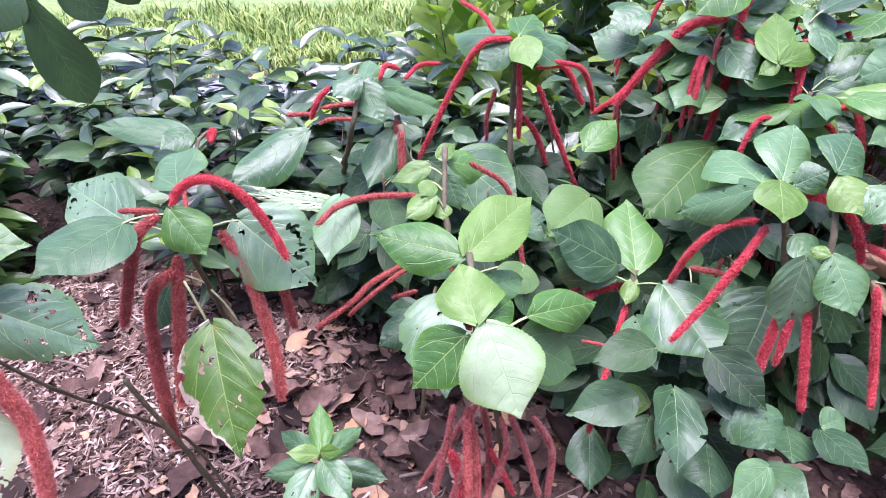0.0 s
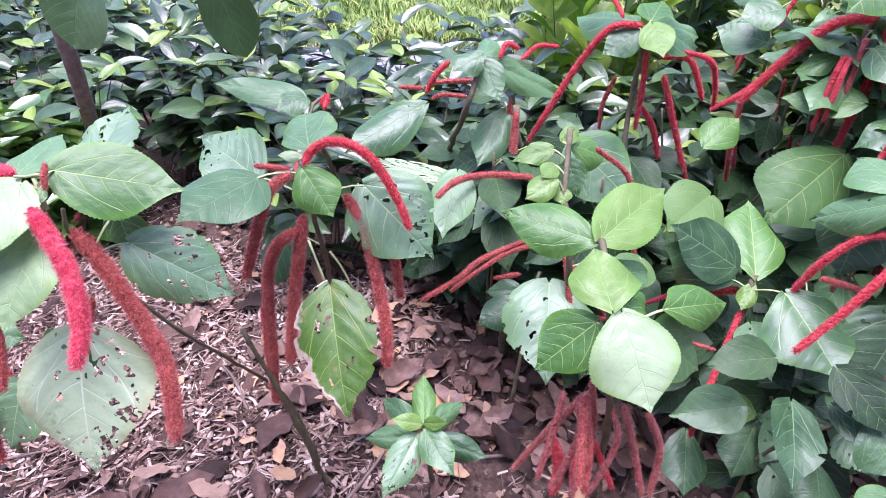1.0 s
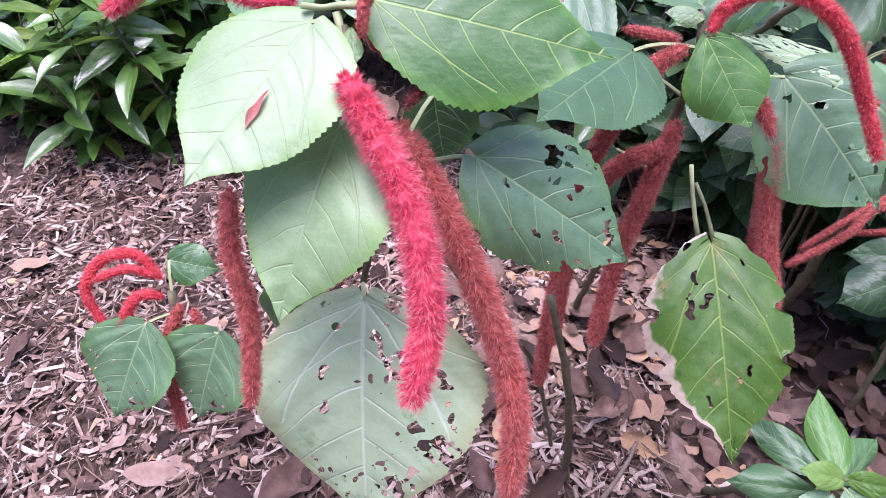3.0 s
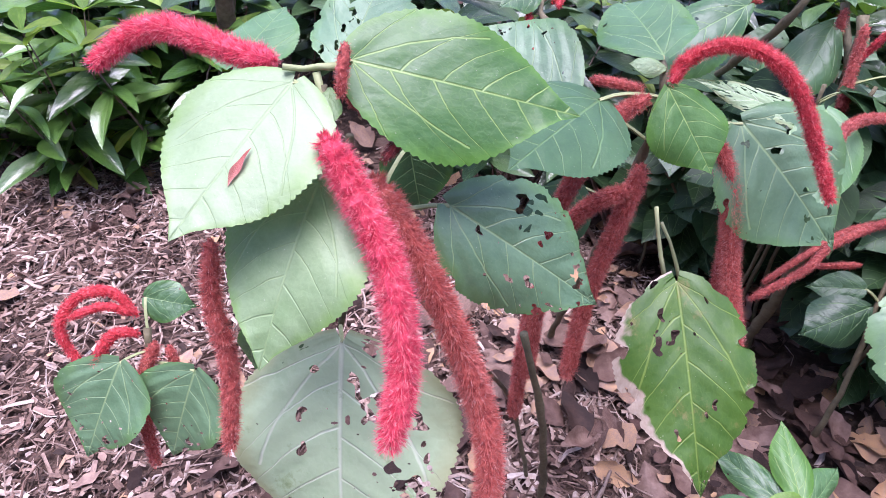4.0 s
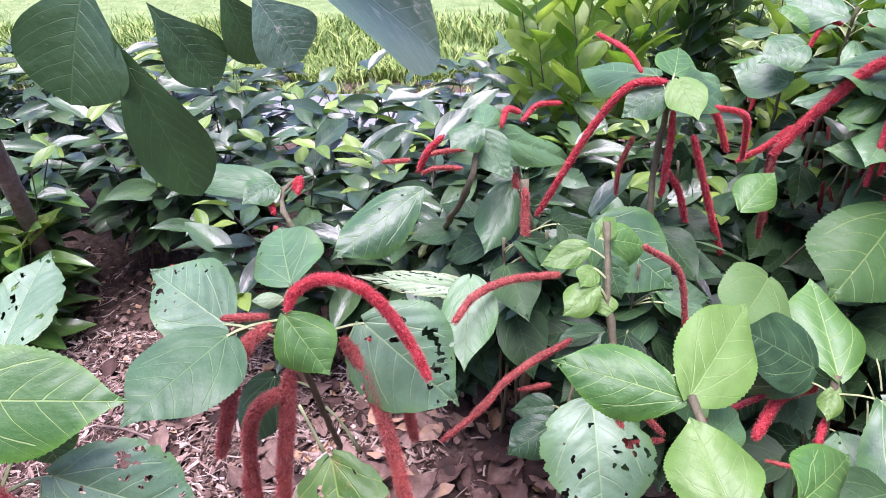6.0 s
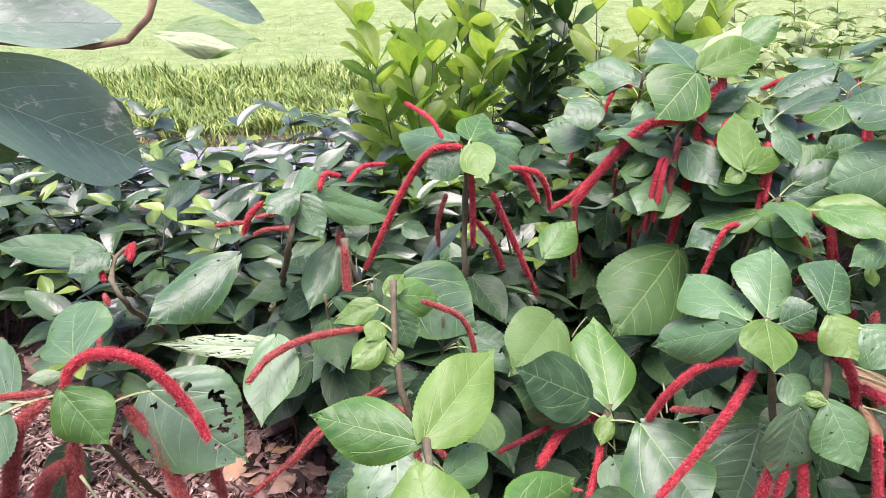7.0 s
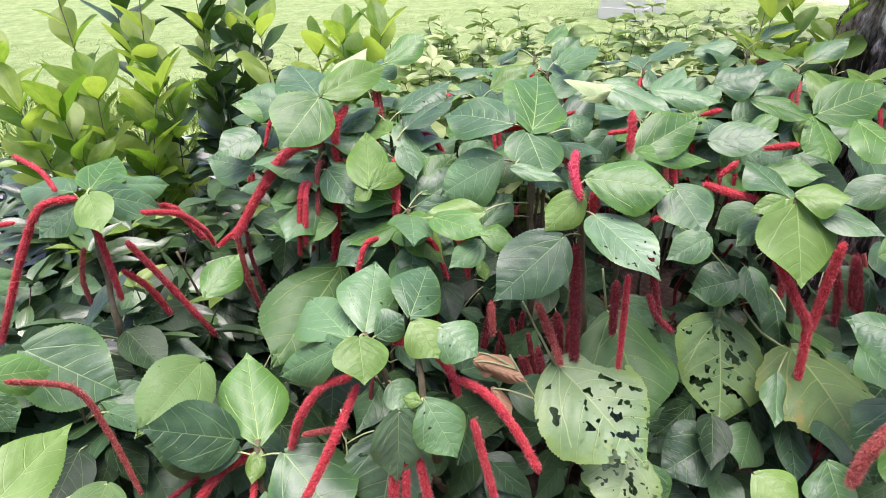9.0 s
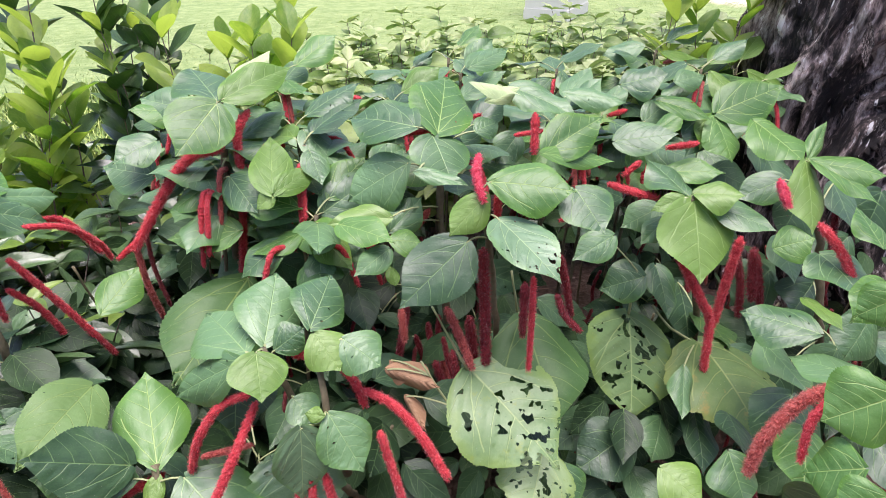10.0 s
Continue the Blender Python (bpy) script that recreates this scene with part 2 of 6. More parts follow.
CATKIN = {
    "fresh": catkin_material("catkin_fresh", (0.48, 0.022, 0.032), (0.80, 0.070, 0.090), (0.95, 0.40, 0.40)),
    "pink": catkin_material("catkin_pink", (0.60, 0.028, 0.075), (0.88, 0.10, 0.17), (0.97, 0.52, 0.55)),
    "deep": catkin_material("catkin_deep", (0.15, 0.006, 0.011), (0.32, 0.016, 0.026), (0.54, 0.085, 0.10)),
    "old": catkin_material("catkin_old", (0.30, 0.042, 0.034), (0.66, 0.140, 0.112), (0.86, 0.42, 0.35)),
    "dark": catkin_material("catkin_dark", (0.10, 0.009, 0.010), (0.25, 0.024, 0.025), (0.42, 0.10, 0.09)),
    "dusty": catkin_material("catkin_dusty", (0.28, 0.045, 0.04), (0.52, 0.14, 0.12), (0.72, 0.46, 0.38)),
}


def rough_material(name, stops, scale, bump=0.6, rough=0.85, stretch=(1, 1, 1), island=0.0, detail=8.0):
    m, ns, ls, bsdf = material(name)
    pos = node(ns, ls, "TexCoord").outputs["Object"]
    pos = node(ns, ls, "Mapping", {"Vector": pos, "Scale": stretch}).outputs[0]
    n1 = node(ns, ls, "TexNoise", {"Vector": pos, "Scale": scale, "Detail": detail, "Roughness": 0.65}).outputs[0]
    n2 = node(ns, ls, "TexNoise", {"Vector": pos, "Scale": scale * 0.13, "Detail": 3.0}).outputs[0]
    f = calc(ns, ls, "ADD", calc(ns, ls, "MULTIPLY", n1, 0.65), calc(ns, ls, "MULTIPLY", n2, 0.35))
    if island:
        isl = node(ns, ls, "NewGeometry").outputs["Random Per Island"]
        obr = node(ns, ls, "ObjectInfo").outputs["Random"]
        both = calc(ns, ls, "FRACT", calc(ns, ls, "ADD", isl, obr))
        f = calc(ns, ls, "ADD", f, calc(ns, ls, "MULTIPLY", calc(ns, ls, "SUBTRACT", both, 0.5), island))
    ls.new(ramp(ns, ls, f, *stops), bsdf.inputs["Base Color"])
    bsdf.inputs["Roughness"].default_value = rough
    b = node(ns, ls, "Bump", {"Height": n1, "Strength": bump, "Distance": 0.01})
    ls.new(b.outputs[0], bsdf.inputs["Normal"])
    return m


STEM = rough_material("stem_green_brown", ((0.3, (0.07, 0.065, 0.035)), (0.6, (0.18, 0.15, 0.085)), (0.8, (0.27, 0.22, 0.15))), 90, 0.4, 0.7)
PETIOLE = rough_material("petiole_pale", ((0.3, (0.22, 0.29, 0.11)), (0.7, (0.42, 0.43, 0.23))), 60, 0.2, 0.55)
WOOD = rough_material("twig_bark", ((0.3, (0.10, 0.065, 0.05)), (0.55, (0.24, 0.17, 0.14)), (0.8, (0.36, 0.29, 0.25))), 60, 0.6, 0.8)
CHIP = rough_material("wood_chip", ((0.1, (0.05, 0.026, 0.019)), (0.38, (0.19, 0.115, 0.088)), (0.62, (0.34, 0.23, 0.185)), (0.82, (0.50, 0.375, 0.315)), (1.0, (0.66, 0.56, 0.50))), 90, 0.4, 0.85, (1, 1, 1), 0.85)
DEAD = rough_material("dead_leaf", ((0.12, (0.03, 0.014, 0.010)), (0.35, (0.085, 0.042, 0.032)), (0.55, (0.175, 0.10, 0.077)), (0.75, (0.34, 0.225, 0.18)), (0.95, (0.54, 0.32, 0.17))), 40, 0.5, 0.75, (1, 1, 1), 0.9)
TAN = rough_material("twig_tan", ((0.3, (0.22, 0.13, 0.07)), (0.6, (0.46, 0.29, 0.16)), (0.8, (0.55, 0.40, 0.26))), 60, 0.4, 0.7)


def bark_material():
    """Near-black furrowed bark with mauve-grey ridge faces and whitish flecks."""
    m, ns, ls, bsdf = material("tree_bark")
    base = node(ns, ls, "TexCoord").outputs["Object"]
    warp = node(ns, ls, "TexNoise", {"Vector": base, "Scale": 3.5, "Detail": 3.0}).outputs["Color"]
    bent = node(ns, ls, "VectorMath", {0: base, 1: node(ns, ls, "VectorMath", {0: warp, "Scale": 0.07}, operation="SCALE").outputs[0]}, operation="ADD").outputs[0]
    pos = node(ns, ls, "Mapping", {"Vector": bent, "Scale": (1.0, 1.0, 0.30)}).outputs[0]
    fibre = node(ns, ls, "Mapping", {"Vector": bent, "Scale": (1.0, 1.0, 0.14)}).outputs[0]
    n1 = node(ns, ls, "TexNoise", {"Vector": pos, "Scale": 10.0, "Detail": 5.0, "Roughness": 0.62}).outputs[0]
    n2 = node(ns, ls, "TexNoise", {"Vector": fibre, "Scale": 70.0, "Detail": 6.0, "Roughness": 0.7}).outputs[0]
    n3 = node(ns, ls, "TexNoise", {"Vector": pos, "Scale": 55.0, "Detail": 6.0, "Roughness": 0.7}).outputs[0]
    f = calc(ns, ls, "ADD", calc(ns, ls, "MULTIPLY", n1, 0.5), calc(ns, ls, "ADD", calc(ns, ls, "MULTIPLY", n2, 0.2), calc(ns, ls, "MULTIPLY", n3, 0.3)))
    col = ramp(ns, ls, f, (0.44, (0.012, 0.009, 0.009)), (0.49, (0.05, 0.037, 0.034)), (0.53, (0.26, 0.195, 0.18)), (0.58, (0.62, 0.53, 0.50)))
    thin = node(ns, ls, "Mapping", {"Vector": bent, "Scale": (1.0, 1.0, 0.10)}).outputs[0]
    n4 = node(ns, ls, "TexNoise", {"Vector": thin, "Scale": 34.0, "Detail": 3.0, "Roughness": 0.6}).outputs[0]
    fleck = calc(ns, ls, "MAXIMUM", node(ns, ls, "MapRange", {0: n3, 1: 0.63, 2: 0.66}).outputs[0], node(ns, ls, "MapRange", {0: n4, 1: 0.64, 2: 0.67}).outputs[0])
    col = mixed(ns, ls, calc(ns, ls, "MULTIPLY", fleck, 0.9), col, (0.88, 0.84, 0.82))
    ls.new(col, bsdf.inputs["Base Color"])
    bsdf.inputs["Roughness"].default_value = 0.8
    b = node(ns, ls, "Bump", {"Height": calc(ns, ls, "ADD", n1, calc(ns, ls, "MULTIPLY", n2, 0.45)), "Strength": 1.0, "Distance": 0.025})
    ls.new(b.outputs[0], bsdf.inputs["Normal"])
    return m


BARK = bark_material()
STONE = rough_material("grey_paving", ((0.3, (0.17, 0.17, 0.175)), (0.7, (0.32, 0.32, 0.325))), 60, 0.4, 0.8)
PILLAR = rough_material("pale_render", ((0.3, (0.62, 0.60, 0.57)), (0.7, (0.70, 0.67, 0.64))), 20, 0.1, 0.7)
GRASS = rough_material("grass_blade", ((0.1, (0.060, 0.130, 0.014)), (0.5, (0.20, 0.31, 0.050)), (0.9, (0.44, 0.50, 0.14))), 5, 0.0, 0.6, (1, 1, 1), 0.9)
LAWN = rough_material("lawn_blade", ((0.1, (0.22, 0.31, 0.085)), (0.5, (0.29, 0.38, 0.13)), (0.9, (0.36, 0.425, 0.175))), 2, 0.0, 0.6, (1, 1, 1), 0.7)

# the ground: mulch and soil in the bed, a paved strip's dirt verge, then lawn
GROUND, ns, ls, bsdf = material("ground_mulch_and_lawn")
gp = node(ns, ls, "TexCoord").outputs["Object"]
gsep = node(ns, ls, "SeparateXYZ", {0: gp})
g1 = node(ns, ls, "TexNoise", {"Vector": gp, "Scale": 55.0, "Detail": 9.0, "Roughness": 0.7}).outputs[0]
g2 = node(ns, ls, "TexNoise", {"Vector": gp, "Scale": 4.0, "Detail": 4.0}).outputs[0]
soil = ramp(ns, ls, calc(ns, ls, "ADD", calc(ns, ls, "MULTIPLY", g1, 0.7), calc(ns, ls, "MULTIPLY", g2, 0.3)), (0.3, (0.035, 0.020, 0.015)), (0.5, (0.11, 0.066, 0.050)), (0.7, (0.28, 0.19, 0.15)))
g3 = node(ns, ls, "TexNoise", {"Vector": gp, "Scale": 9.0, "Detail": 8.0, "Roughness": 0.75}).outputs[0]
turf = ramp(ns, ls, calc(ns, ls, "ADD", calc(ns, ls, "MULTIPLY", g3, 0.7), calc(ns, ls, "MULTIPLY", g2, 0.3)), (0.34, (0.13, 0.215, 0.05)), (0.5, (0.225, 0.305, 0.105)), (0.66, (0.35, 0.41, 0.175)))
edge = calc(ns, ls, "ADD", calc(ns, ls, "ADD", gsep.outputs[1], calc(ns, ls, "MULTIPLY", g2, 0.9)), calc(ns, ls, "MAXIMUM", 0.0, calc(ns, ls, "MULTIPLY", calc(ns, ls, "SUBTRACT", gsep.outputs[0], 1.0), 1.1)))
onlawn = node(ns, ls, "MapRange", {0: edge, 1: 4.25, 2: 4.6}).outputs[0]
pathx = calc(ns, ls, "ADD", calc(ns, ls, "ADD", gsep.outputs[0], calc(ns, ls, "MULTIPLY", gsep.outputs[1], 0.35)), calc(ns, ls, "MULTIPLY", g2, 1.0))
onpath = node(ns, ls, "MapRange", {0: pathx, 1: 10.6, 2: 11.0}).outputs[0]
gcol = mixed(ns, ls, onlawn, soil, mixed(ns, ls, onpath, turf, (0.62, 0.50, 0.40)))
ls.new(gcol, bsdf.inputs["Base Color"])
bsdf.inputs["Roughness"].default_value = 0.9
gb = node(ns, ls, "Bump", {"Height": g1, "Strength": 0.8, "Distance": 0.02})
ls.new(gb.outputs[0], bsdf.inputs["Normal"])


# ---- building blocks ----
def mesh_of(name, verts, faces, mat=None, uvs=None, smooth=True, span=None):
    me = bpy.data.meshes.new(name)
    me.from_pydata([tuple(v) for v in verts] if not isinstance(verts, list) else verts, [], faces)
    if uvs is not None:
        layer = me.uv_layers.new(name="UVMap")
        idx = np.empty(len(me.loops), dtype=np.int32)
        me.loops.foreach_get("vertex_index", idx)
        layer.data.foreach_set("uv", np.asarray(uvs, dtype=np.float32)[idx].ravel())
        if span is not None:
            me.uv_layers.new(name="span").data.foreach_set("uv", np.asarray(span, dtype=np.float32)[idx].ravel())
    if smooth:
        me.polygons.foreach_set("use_smooth", [True] * len(me.polygons))
    if mat:
        me.materials.append(mat)
    me.update()
    return me


def part(name, me, parent, m=None, label=""):
    """A mesh object under a thing, at the pose m in the world."""
    ob = new(name, me)
    ob.parent = parent
    m = m or Matrix.Identity(4)
    ob.matrix_basis = Matrix.Translation(-parent.location) @ m if parent.parent is None else m
    if label:
        ob["label"] = label
    return ob


def spline(points, step):
    """A smooth line through the points, in even steps."""
    p = np.array(points, float)
    p = np.vstack([2 * p[0] - p[1], p, 2 * p[-1] - p[-2]])
    line = []
    for i in range(1, len(p) - 2):
        t = np.linspace(0, 1, 14, endpoint=False)[:, None]
        a, b, c, d = p[i - 1 : i + 3]
        line.append(0.5 * (2 * b + (c - a) * t + (2 * a - 5 * b + 4 * c - d) * t**2 + (3 * b - a - 3 * c + d) * t**3))
    line = np.vstack([*line, p[-2:-1]])
    far = np.r_[0, np.cumsum(np.linalg.norm(np.diff(line, axis=0), axis=1))]
    n = max(3, int(far[-1] / step))
    s = np.linspace(0, far[-1], n + 1)
    return np.stack([np.interp(s, far, line[:, k]) for k in range(3)], 1), far[-1]


def frames_along(line):
    d = np.gradient(line, axis=0)
    d /= np.linalg.norm(d, axis=1)[:, None]
    up = np.array([0.3, 0.8, 0.5])
    a = np.cross(d, up)
    a /= np.linalg.norm(a, axis=1)[:, None]
    return d, a, np.cross(d, a)


def tube(line, radii, sides, wobble=0.0):
    d, a, b = frames_along(line)
    ang = np.linspace(0, 2 * np.pi, sides, endpoint=False)
    r = np.asarray(radii)[:, None] * (1 + wobble * nrnd.normal(size=(len(line), sides)))
    ring = line[:, None] + r[..., None] * (np.cos(ang)[None, :, None] * a[:, None] + np.sin(ang)[None, :, None] * b[:, None])
    verts = [tuple(v) for v in ring.reshape(-1, 3)]
    faces = [(i * sides + k, i * sides + (k + 1) % sides, (i + 1) * sides + (k + 1) % sides, (i + 1) * sides + k) for i in range(len(line) - 1) for k in range(sides)]
    faces += [tuple(range(sides))[::-1], tuple((len(line) - 1) * sides + k for k in range(sides))]
    return verts, faces


def rounded_holes(verts, faces, rows, cols):
    """Evens out the stepped rims that bites leave inside a blade."""
    seen = {}
    for f in faces:
        for a, b in zip(f, f[1:] + f[:1]):
            seen[(min(a, b), max(a, b))] = seen.get((min(a, b), max(a, b)), 0) + 1
    w = cols + 1
    rim = {}
    for (a, b), n in seen.items():
        if n == 1:
            rim.setdefault(a, []).append(b)
            rim.setdefault(b, []).append(a)
    inner = [v for v in rim if 0 < v // w < rows and 0 < v % w < cols]
    for _ in range(1):
        moved = verts.copy()
        for v in inner:
            moved[v] = 0.4 * verts[v] + 0.6 * np.mean([verts[k] for k in rim[v]], axis=0)
        verts = moved
    return verts


def blade(name, mat, rows=40, cols=14, peak=0.62, sharp=0.8, teeth=0.03, fold=0.25, droop=0.15, wave=0.03, quilt=0.0022, holes=0, big=0.05, seed=0, torn=0.0, curl=0.0, ovate=False):
    """A leaf blade one long and one wide, from its base at the origin along y, its face up."""
    g = np.random.default_rng(seed)
    u = np.linspace(0, 1, rows + 1)[:, None] * np.ones(cols + 1)
    v = np.linspace(-1, 1, cols + 1)[None] * np.ones((rows + 1, 1))
    half = 0.5 * np.sin(np.pi * np.clip(u, 0, 1) ** peak) ** sharp
    if ovate == 2:
        half = np.interp(u, (0, 0.03, 0.08, 0.15, 0.25, 0.35, 0.45, 0.55, 0.65, 0.75, 0.85, 0.93, 1), (0.02, 0.12, 0.22, 0.33, 0.43, 0.485, 0.5, 0.475, 0.405, 0.295, 0.155, 0.055, 0))
    elif ovate:
        half = np.interp(u, (0, 0.02, 0.05, 0.1, 0.17, 0.25, 0.34, 0.44, 0.54, 0.64, 0.74, 0.83, 0.9, 0.95, 1), (0.03, 0.17, 0.27, 0.36, 0.435, 0.48, 0.5, 0.488, 0.45, 0.372, 0.265, 0.15, 0.07, 0.036, 0))
    tooth = 1 - teeth * (np.arange(rows + 1) % 2)[:, None] * (np.abs(v) > 0.98) * (u > 0.03)
    tear = 1 - torn * np.clip(np.sin(u * 17 + seed) * np.sin(u * 41 + 2 * seed), 0, 1) * np.abs(v) ** 3
    x = v * half * tooth * tear * (1 + 0.05 * np.sin(6 * u + seed) * np.sign(v))
    y = u - 0.06 * np.abs(v) * np.exp(-14 * u) + 0.03 * np.abs(v) ** 2 * np.sin(np.pi * u)
    ph = g.uniform(0, 6, 3)
    s = y - 0.42 * np.abs(x) - 0.9 * x * x
    z = fold * np.abs(x) * (1 - 0.5 * u) - droop * u**2.2 + wave * np.sin(8 * u + ph[0] + (v > 0) * 2) * np.abs(v) ** 1.6 * np.sin(np.pi * u)
    z += quilt * np.cos(2 * np.pi * (s + 0.022 * np.sign(x)) / 0.15 + np.pi) * np.clip(np.abs(v) * 4, 0, 1) * (1 - np.abs(v) ** 4)
    z -= curl * x * x * 2
    keep = np.ones((rows, cols), bool)
    xc, yc = (x[:-1, :-1] + x[1:, 1:]) / 2, (y[:-1, :-1] + y[1:, 1:]) / 2
    nests = [(g.uniform(-0.4, 0.4), g.uniform(0.1, 0.95)) for _ in range(4)]
    for n in range(holes):
        cy = g.uniform(0.08, 0.97)
        cx = g.uniform(-0.48, 0.48) * np.sin(np.pi * cy**0.62)
        if n % 3:
            nest = nests[n % 4]
            cx, cy = nest[0] + g.normal() * 0.09, nest[1] + g.normal() * 0.11
        if abs(cx) < 0.03:
            continue
        r = (0.22 + 0.78 * g.uniform() ** 3.5) * big
        slant = np.sign(cx) * g.uniform(0.4, 0.8)
        dx, dy = xc - cx, yc - cy
        al, ac = (dx * slant + dy) / 1.2, (dy * slant - dx) / 1.2
        ang = np.arctan2(ac, al)
        lobe = 1 + 0.4 * np.sin(2 * ang + g.uniform(0, 6)) + 0.3 * np.sin(3 * ang + g.uniform(0, 6)) + 0.2 * np.sin(5 * ang + g.uniform(0, 6))
        keep &= (al / (r * g.uniform(0.8, 2.2))) ** 2 + (ac / r) ** 2 > 0.8 * lobe**2
    if holes:
        x[1:-1, 1:-1] += g.normal(size=(rows - 1, cols - 1)) * 0.13 / cols
        y[1:-1, 1:-1] += g.normal(size=(rows - 1, cols - 1)) * 0.2 / rows
    w = cols + 1
    faces = [(i * w + k, i * w + k + 1, (i + 1) * w + k + 1, (i + 1) * w + k) for i in range(rows) for k in range(cols) if keep[i, k]]
    verts = np.stack([x, y, z], -1).reshape(-1, 3)
    if holes:
        verts = rounded_holes(verts, faces, rows, cols)
        x, y = verts[:, 0].reshape(x.shape), verts[:, 1].reshape(y.shape)
    return mesh_of(name, verts, faces, mat, np.stack([x + 0.5, y], -1).reshape(-1, 2), span=np.stack([v / 2 + 0.5, u], -1).reshape(-1, 2))


BLADES = {}
for kind in ("young", "lime", "fresh", "mid", "dark", "olive", "pale", "dry"):
    bites = {"mid": 9, "dark": 7, "fresh": 4, "olive": 5}.get(kind, 0)
    BLADES[kind] = [blade("leaf_" + kind, LEAF[kind], 60, 14, ovate=1 + k % 2, teeth=0.034, fold=0.08 + 0.10 * k, droop=0.06 + 0.07 * (k % 3), wave=0.035 + 0.014 * k, quilt=0.02 if kind == "dry" else 0.0034, holes=bites * (k % 3), big=0.022, seed=11 * k + len(kind), curl=1.2 if kind == "dry" else (0.15, 0.45, 0.3, 0.6)[k]) for k in range(4)]
for kind, count, size in (("hole", 62, 0.034), ("palehole", 95, 0.038), ("yellow", 40, 0.030), ("spotted", 20, 0.022), ("whitehole", 120, 0.032)):
    BLADES[kind] = [blade("leaf_" + kind, LEAF[kind], 84, 44, ovate=1, teeth=0.022, fold=0.08 + 0.06 * k, droop=0.10 + 0.04 * k, wave=0.045, quilt=0.003, holes=count, big=size, seed=5 * k + count, torn=0.22 if kind == "yellow" else 0.10 if k % 2 else 0.03, curl=0.15 * k) for k in range(4)]
for kind, peak in (("glossy", 1.5), ("blotched", 1.4), ("shrub", 1.1)):
    BLADES[kind] = [blade("leaf_" + kind, LEAF[kind], 16, 6, peak=peak, sharp=0.7, teeth=0, fold=0.12 + 0.06 * k, droop=0.06 + 0.05 * k, wave=0.02, quilt=0.003, seed=k) for k in range(4)]
for kind in ("hedge", "hedge_tip", "bright", "pale_tip", "grey", "box"):
    BLADES[kind] = [blade("leaf_" + kind, LEAF[kind], 10, 4, peak=0.78, sharp=0.9, teeth=0, fold=0.18 + 0.08 * k, droop=0.10 + 0.06 * k, wave=0.03, quilt=0.0, seed=k) for k in range(4)]
# undergrowth blades in dark kinds only, so the bed's gaps look shaded
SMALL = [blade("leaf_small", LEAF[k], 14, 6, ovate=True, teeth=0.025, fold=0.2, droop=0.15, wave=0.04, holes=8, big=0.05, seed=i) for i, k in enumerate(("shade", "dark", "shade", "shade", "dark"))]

FACE = Vector((0, -0.65, 0.76))


def leaf_pose(base, tip, width, twist=0.0, face=FACE):
    base, tip = Vector(base), Vector(tip)
    along = tip - base
    n = along.length
    along /= n
    up = face - along * face.dot(along)
    if up.length < 0.3:
        up = up + Vector((0.4, 0, 0))
        up -= along * up.dot(along)
    up.normalize()
    side = along.cross(up)
    m = Matrix((side, along, up)).transposed().to_4x4()
    return Matrix.Translation(base) @ m @ Matrix.Rotation(twist, 4, "Y") @ Matrix.Diagonal((width, n, (n + width) / 2, 1))


PET_LINE, _ = spline([(0, 0, 0), (0, 0.3, 0.05), (0, 0.7, 0.07), (0, 1, 0)], 0.2)


def plant(at, label, group="chenille plants in the bed"):
    P = new("chenille_plant")
    P.location = at
    STALKS[P.name] = []
    return tagged(P, label, "plant", group)


STALKS = {}


def stem(P, radius, *points, mat=None, name="stem"):
    line, n = spline(points, 0.025)
    t = np.linspace(0, 1, len(line))
    line[1:-1] += nrnd.normal(size=(len(line) - 2, 3)) * radius * 0.25
    rad = max(radius, 0.0018) * (0.8 + 0.5 * t + 0.25 * (np.arange(len(line)) % 5 == 0))
    STALKS[P.name].append(line)
    return part(name, mesh_of(name, *tube(line, rad, 8, 0.05), mat or STEM), P)


def petiole(P, base, toward, owner=None):
    """The stalk from a stem to a leaf's base; it belongs to its leaf."""
    base, toward = Vector(base), Vector(toward)
    d = base - toward
    if d.length < 0.006:
        return
    rot = d.to_track_quat("Y", "Z").to_matrix().to_4x4()
    ob = part("petiole", PETIOLES[round(d.length * 50)], P, Matrix.Translation(toward) @ rot @ Matrix.Diagonal((1, d.length, d.length, 1)))
    if owner:
        ob.parent = owner
        ob.matrix_parent_inverse = owner.matrix_basis.inverted()


class Petioles(dict):
    """Stalks of one thickness, one mesh for each length."""

    def __missing__(self, key):
        n = max(key, 1) / 50
        line = PET_LINE
        d, a, b = frames_along(line)
        verts, faces = [], []
        ang = np.linspace(0, 2 * np.pi, 6, endpoint=False)
        for p in line:
            verts += [(0.0016 * math.cos(k), p[1], p[2] + 0.0016 / n * math.sin(k)) for k in ang]
        faces = [(i * 6 + k, i * 6 + (k + 1) % 6, (i + 1) * 6 + (k + 1) % 6, (i + 1) * 6 + k) for i in range(len(line) - 1) for k in range(6)]
        self[key] = mesh_of("petiole", verts, faces, PETIOLE)
        return self[key]


PETIOLES = Petioles()


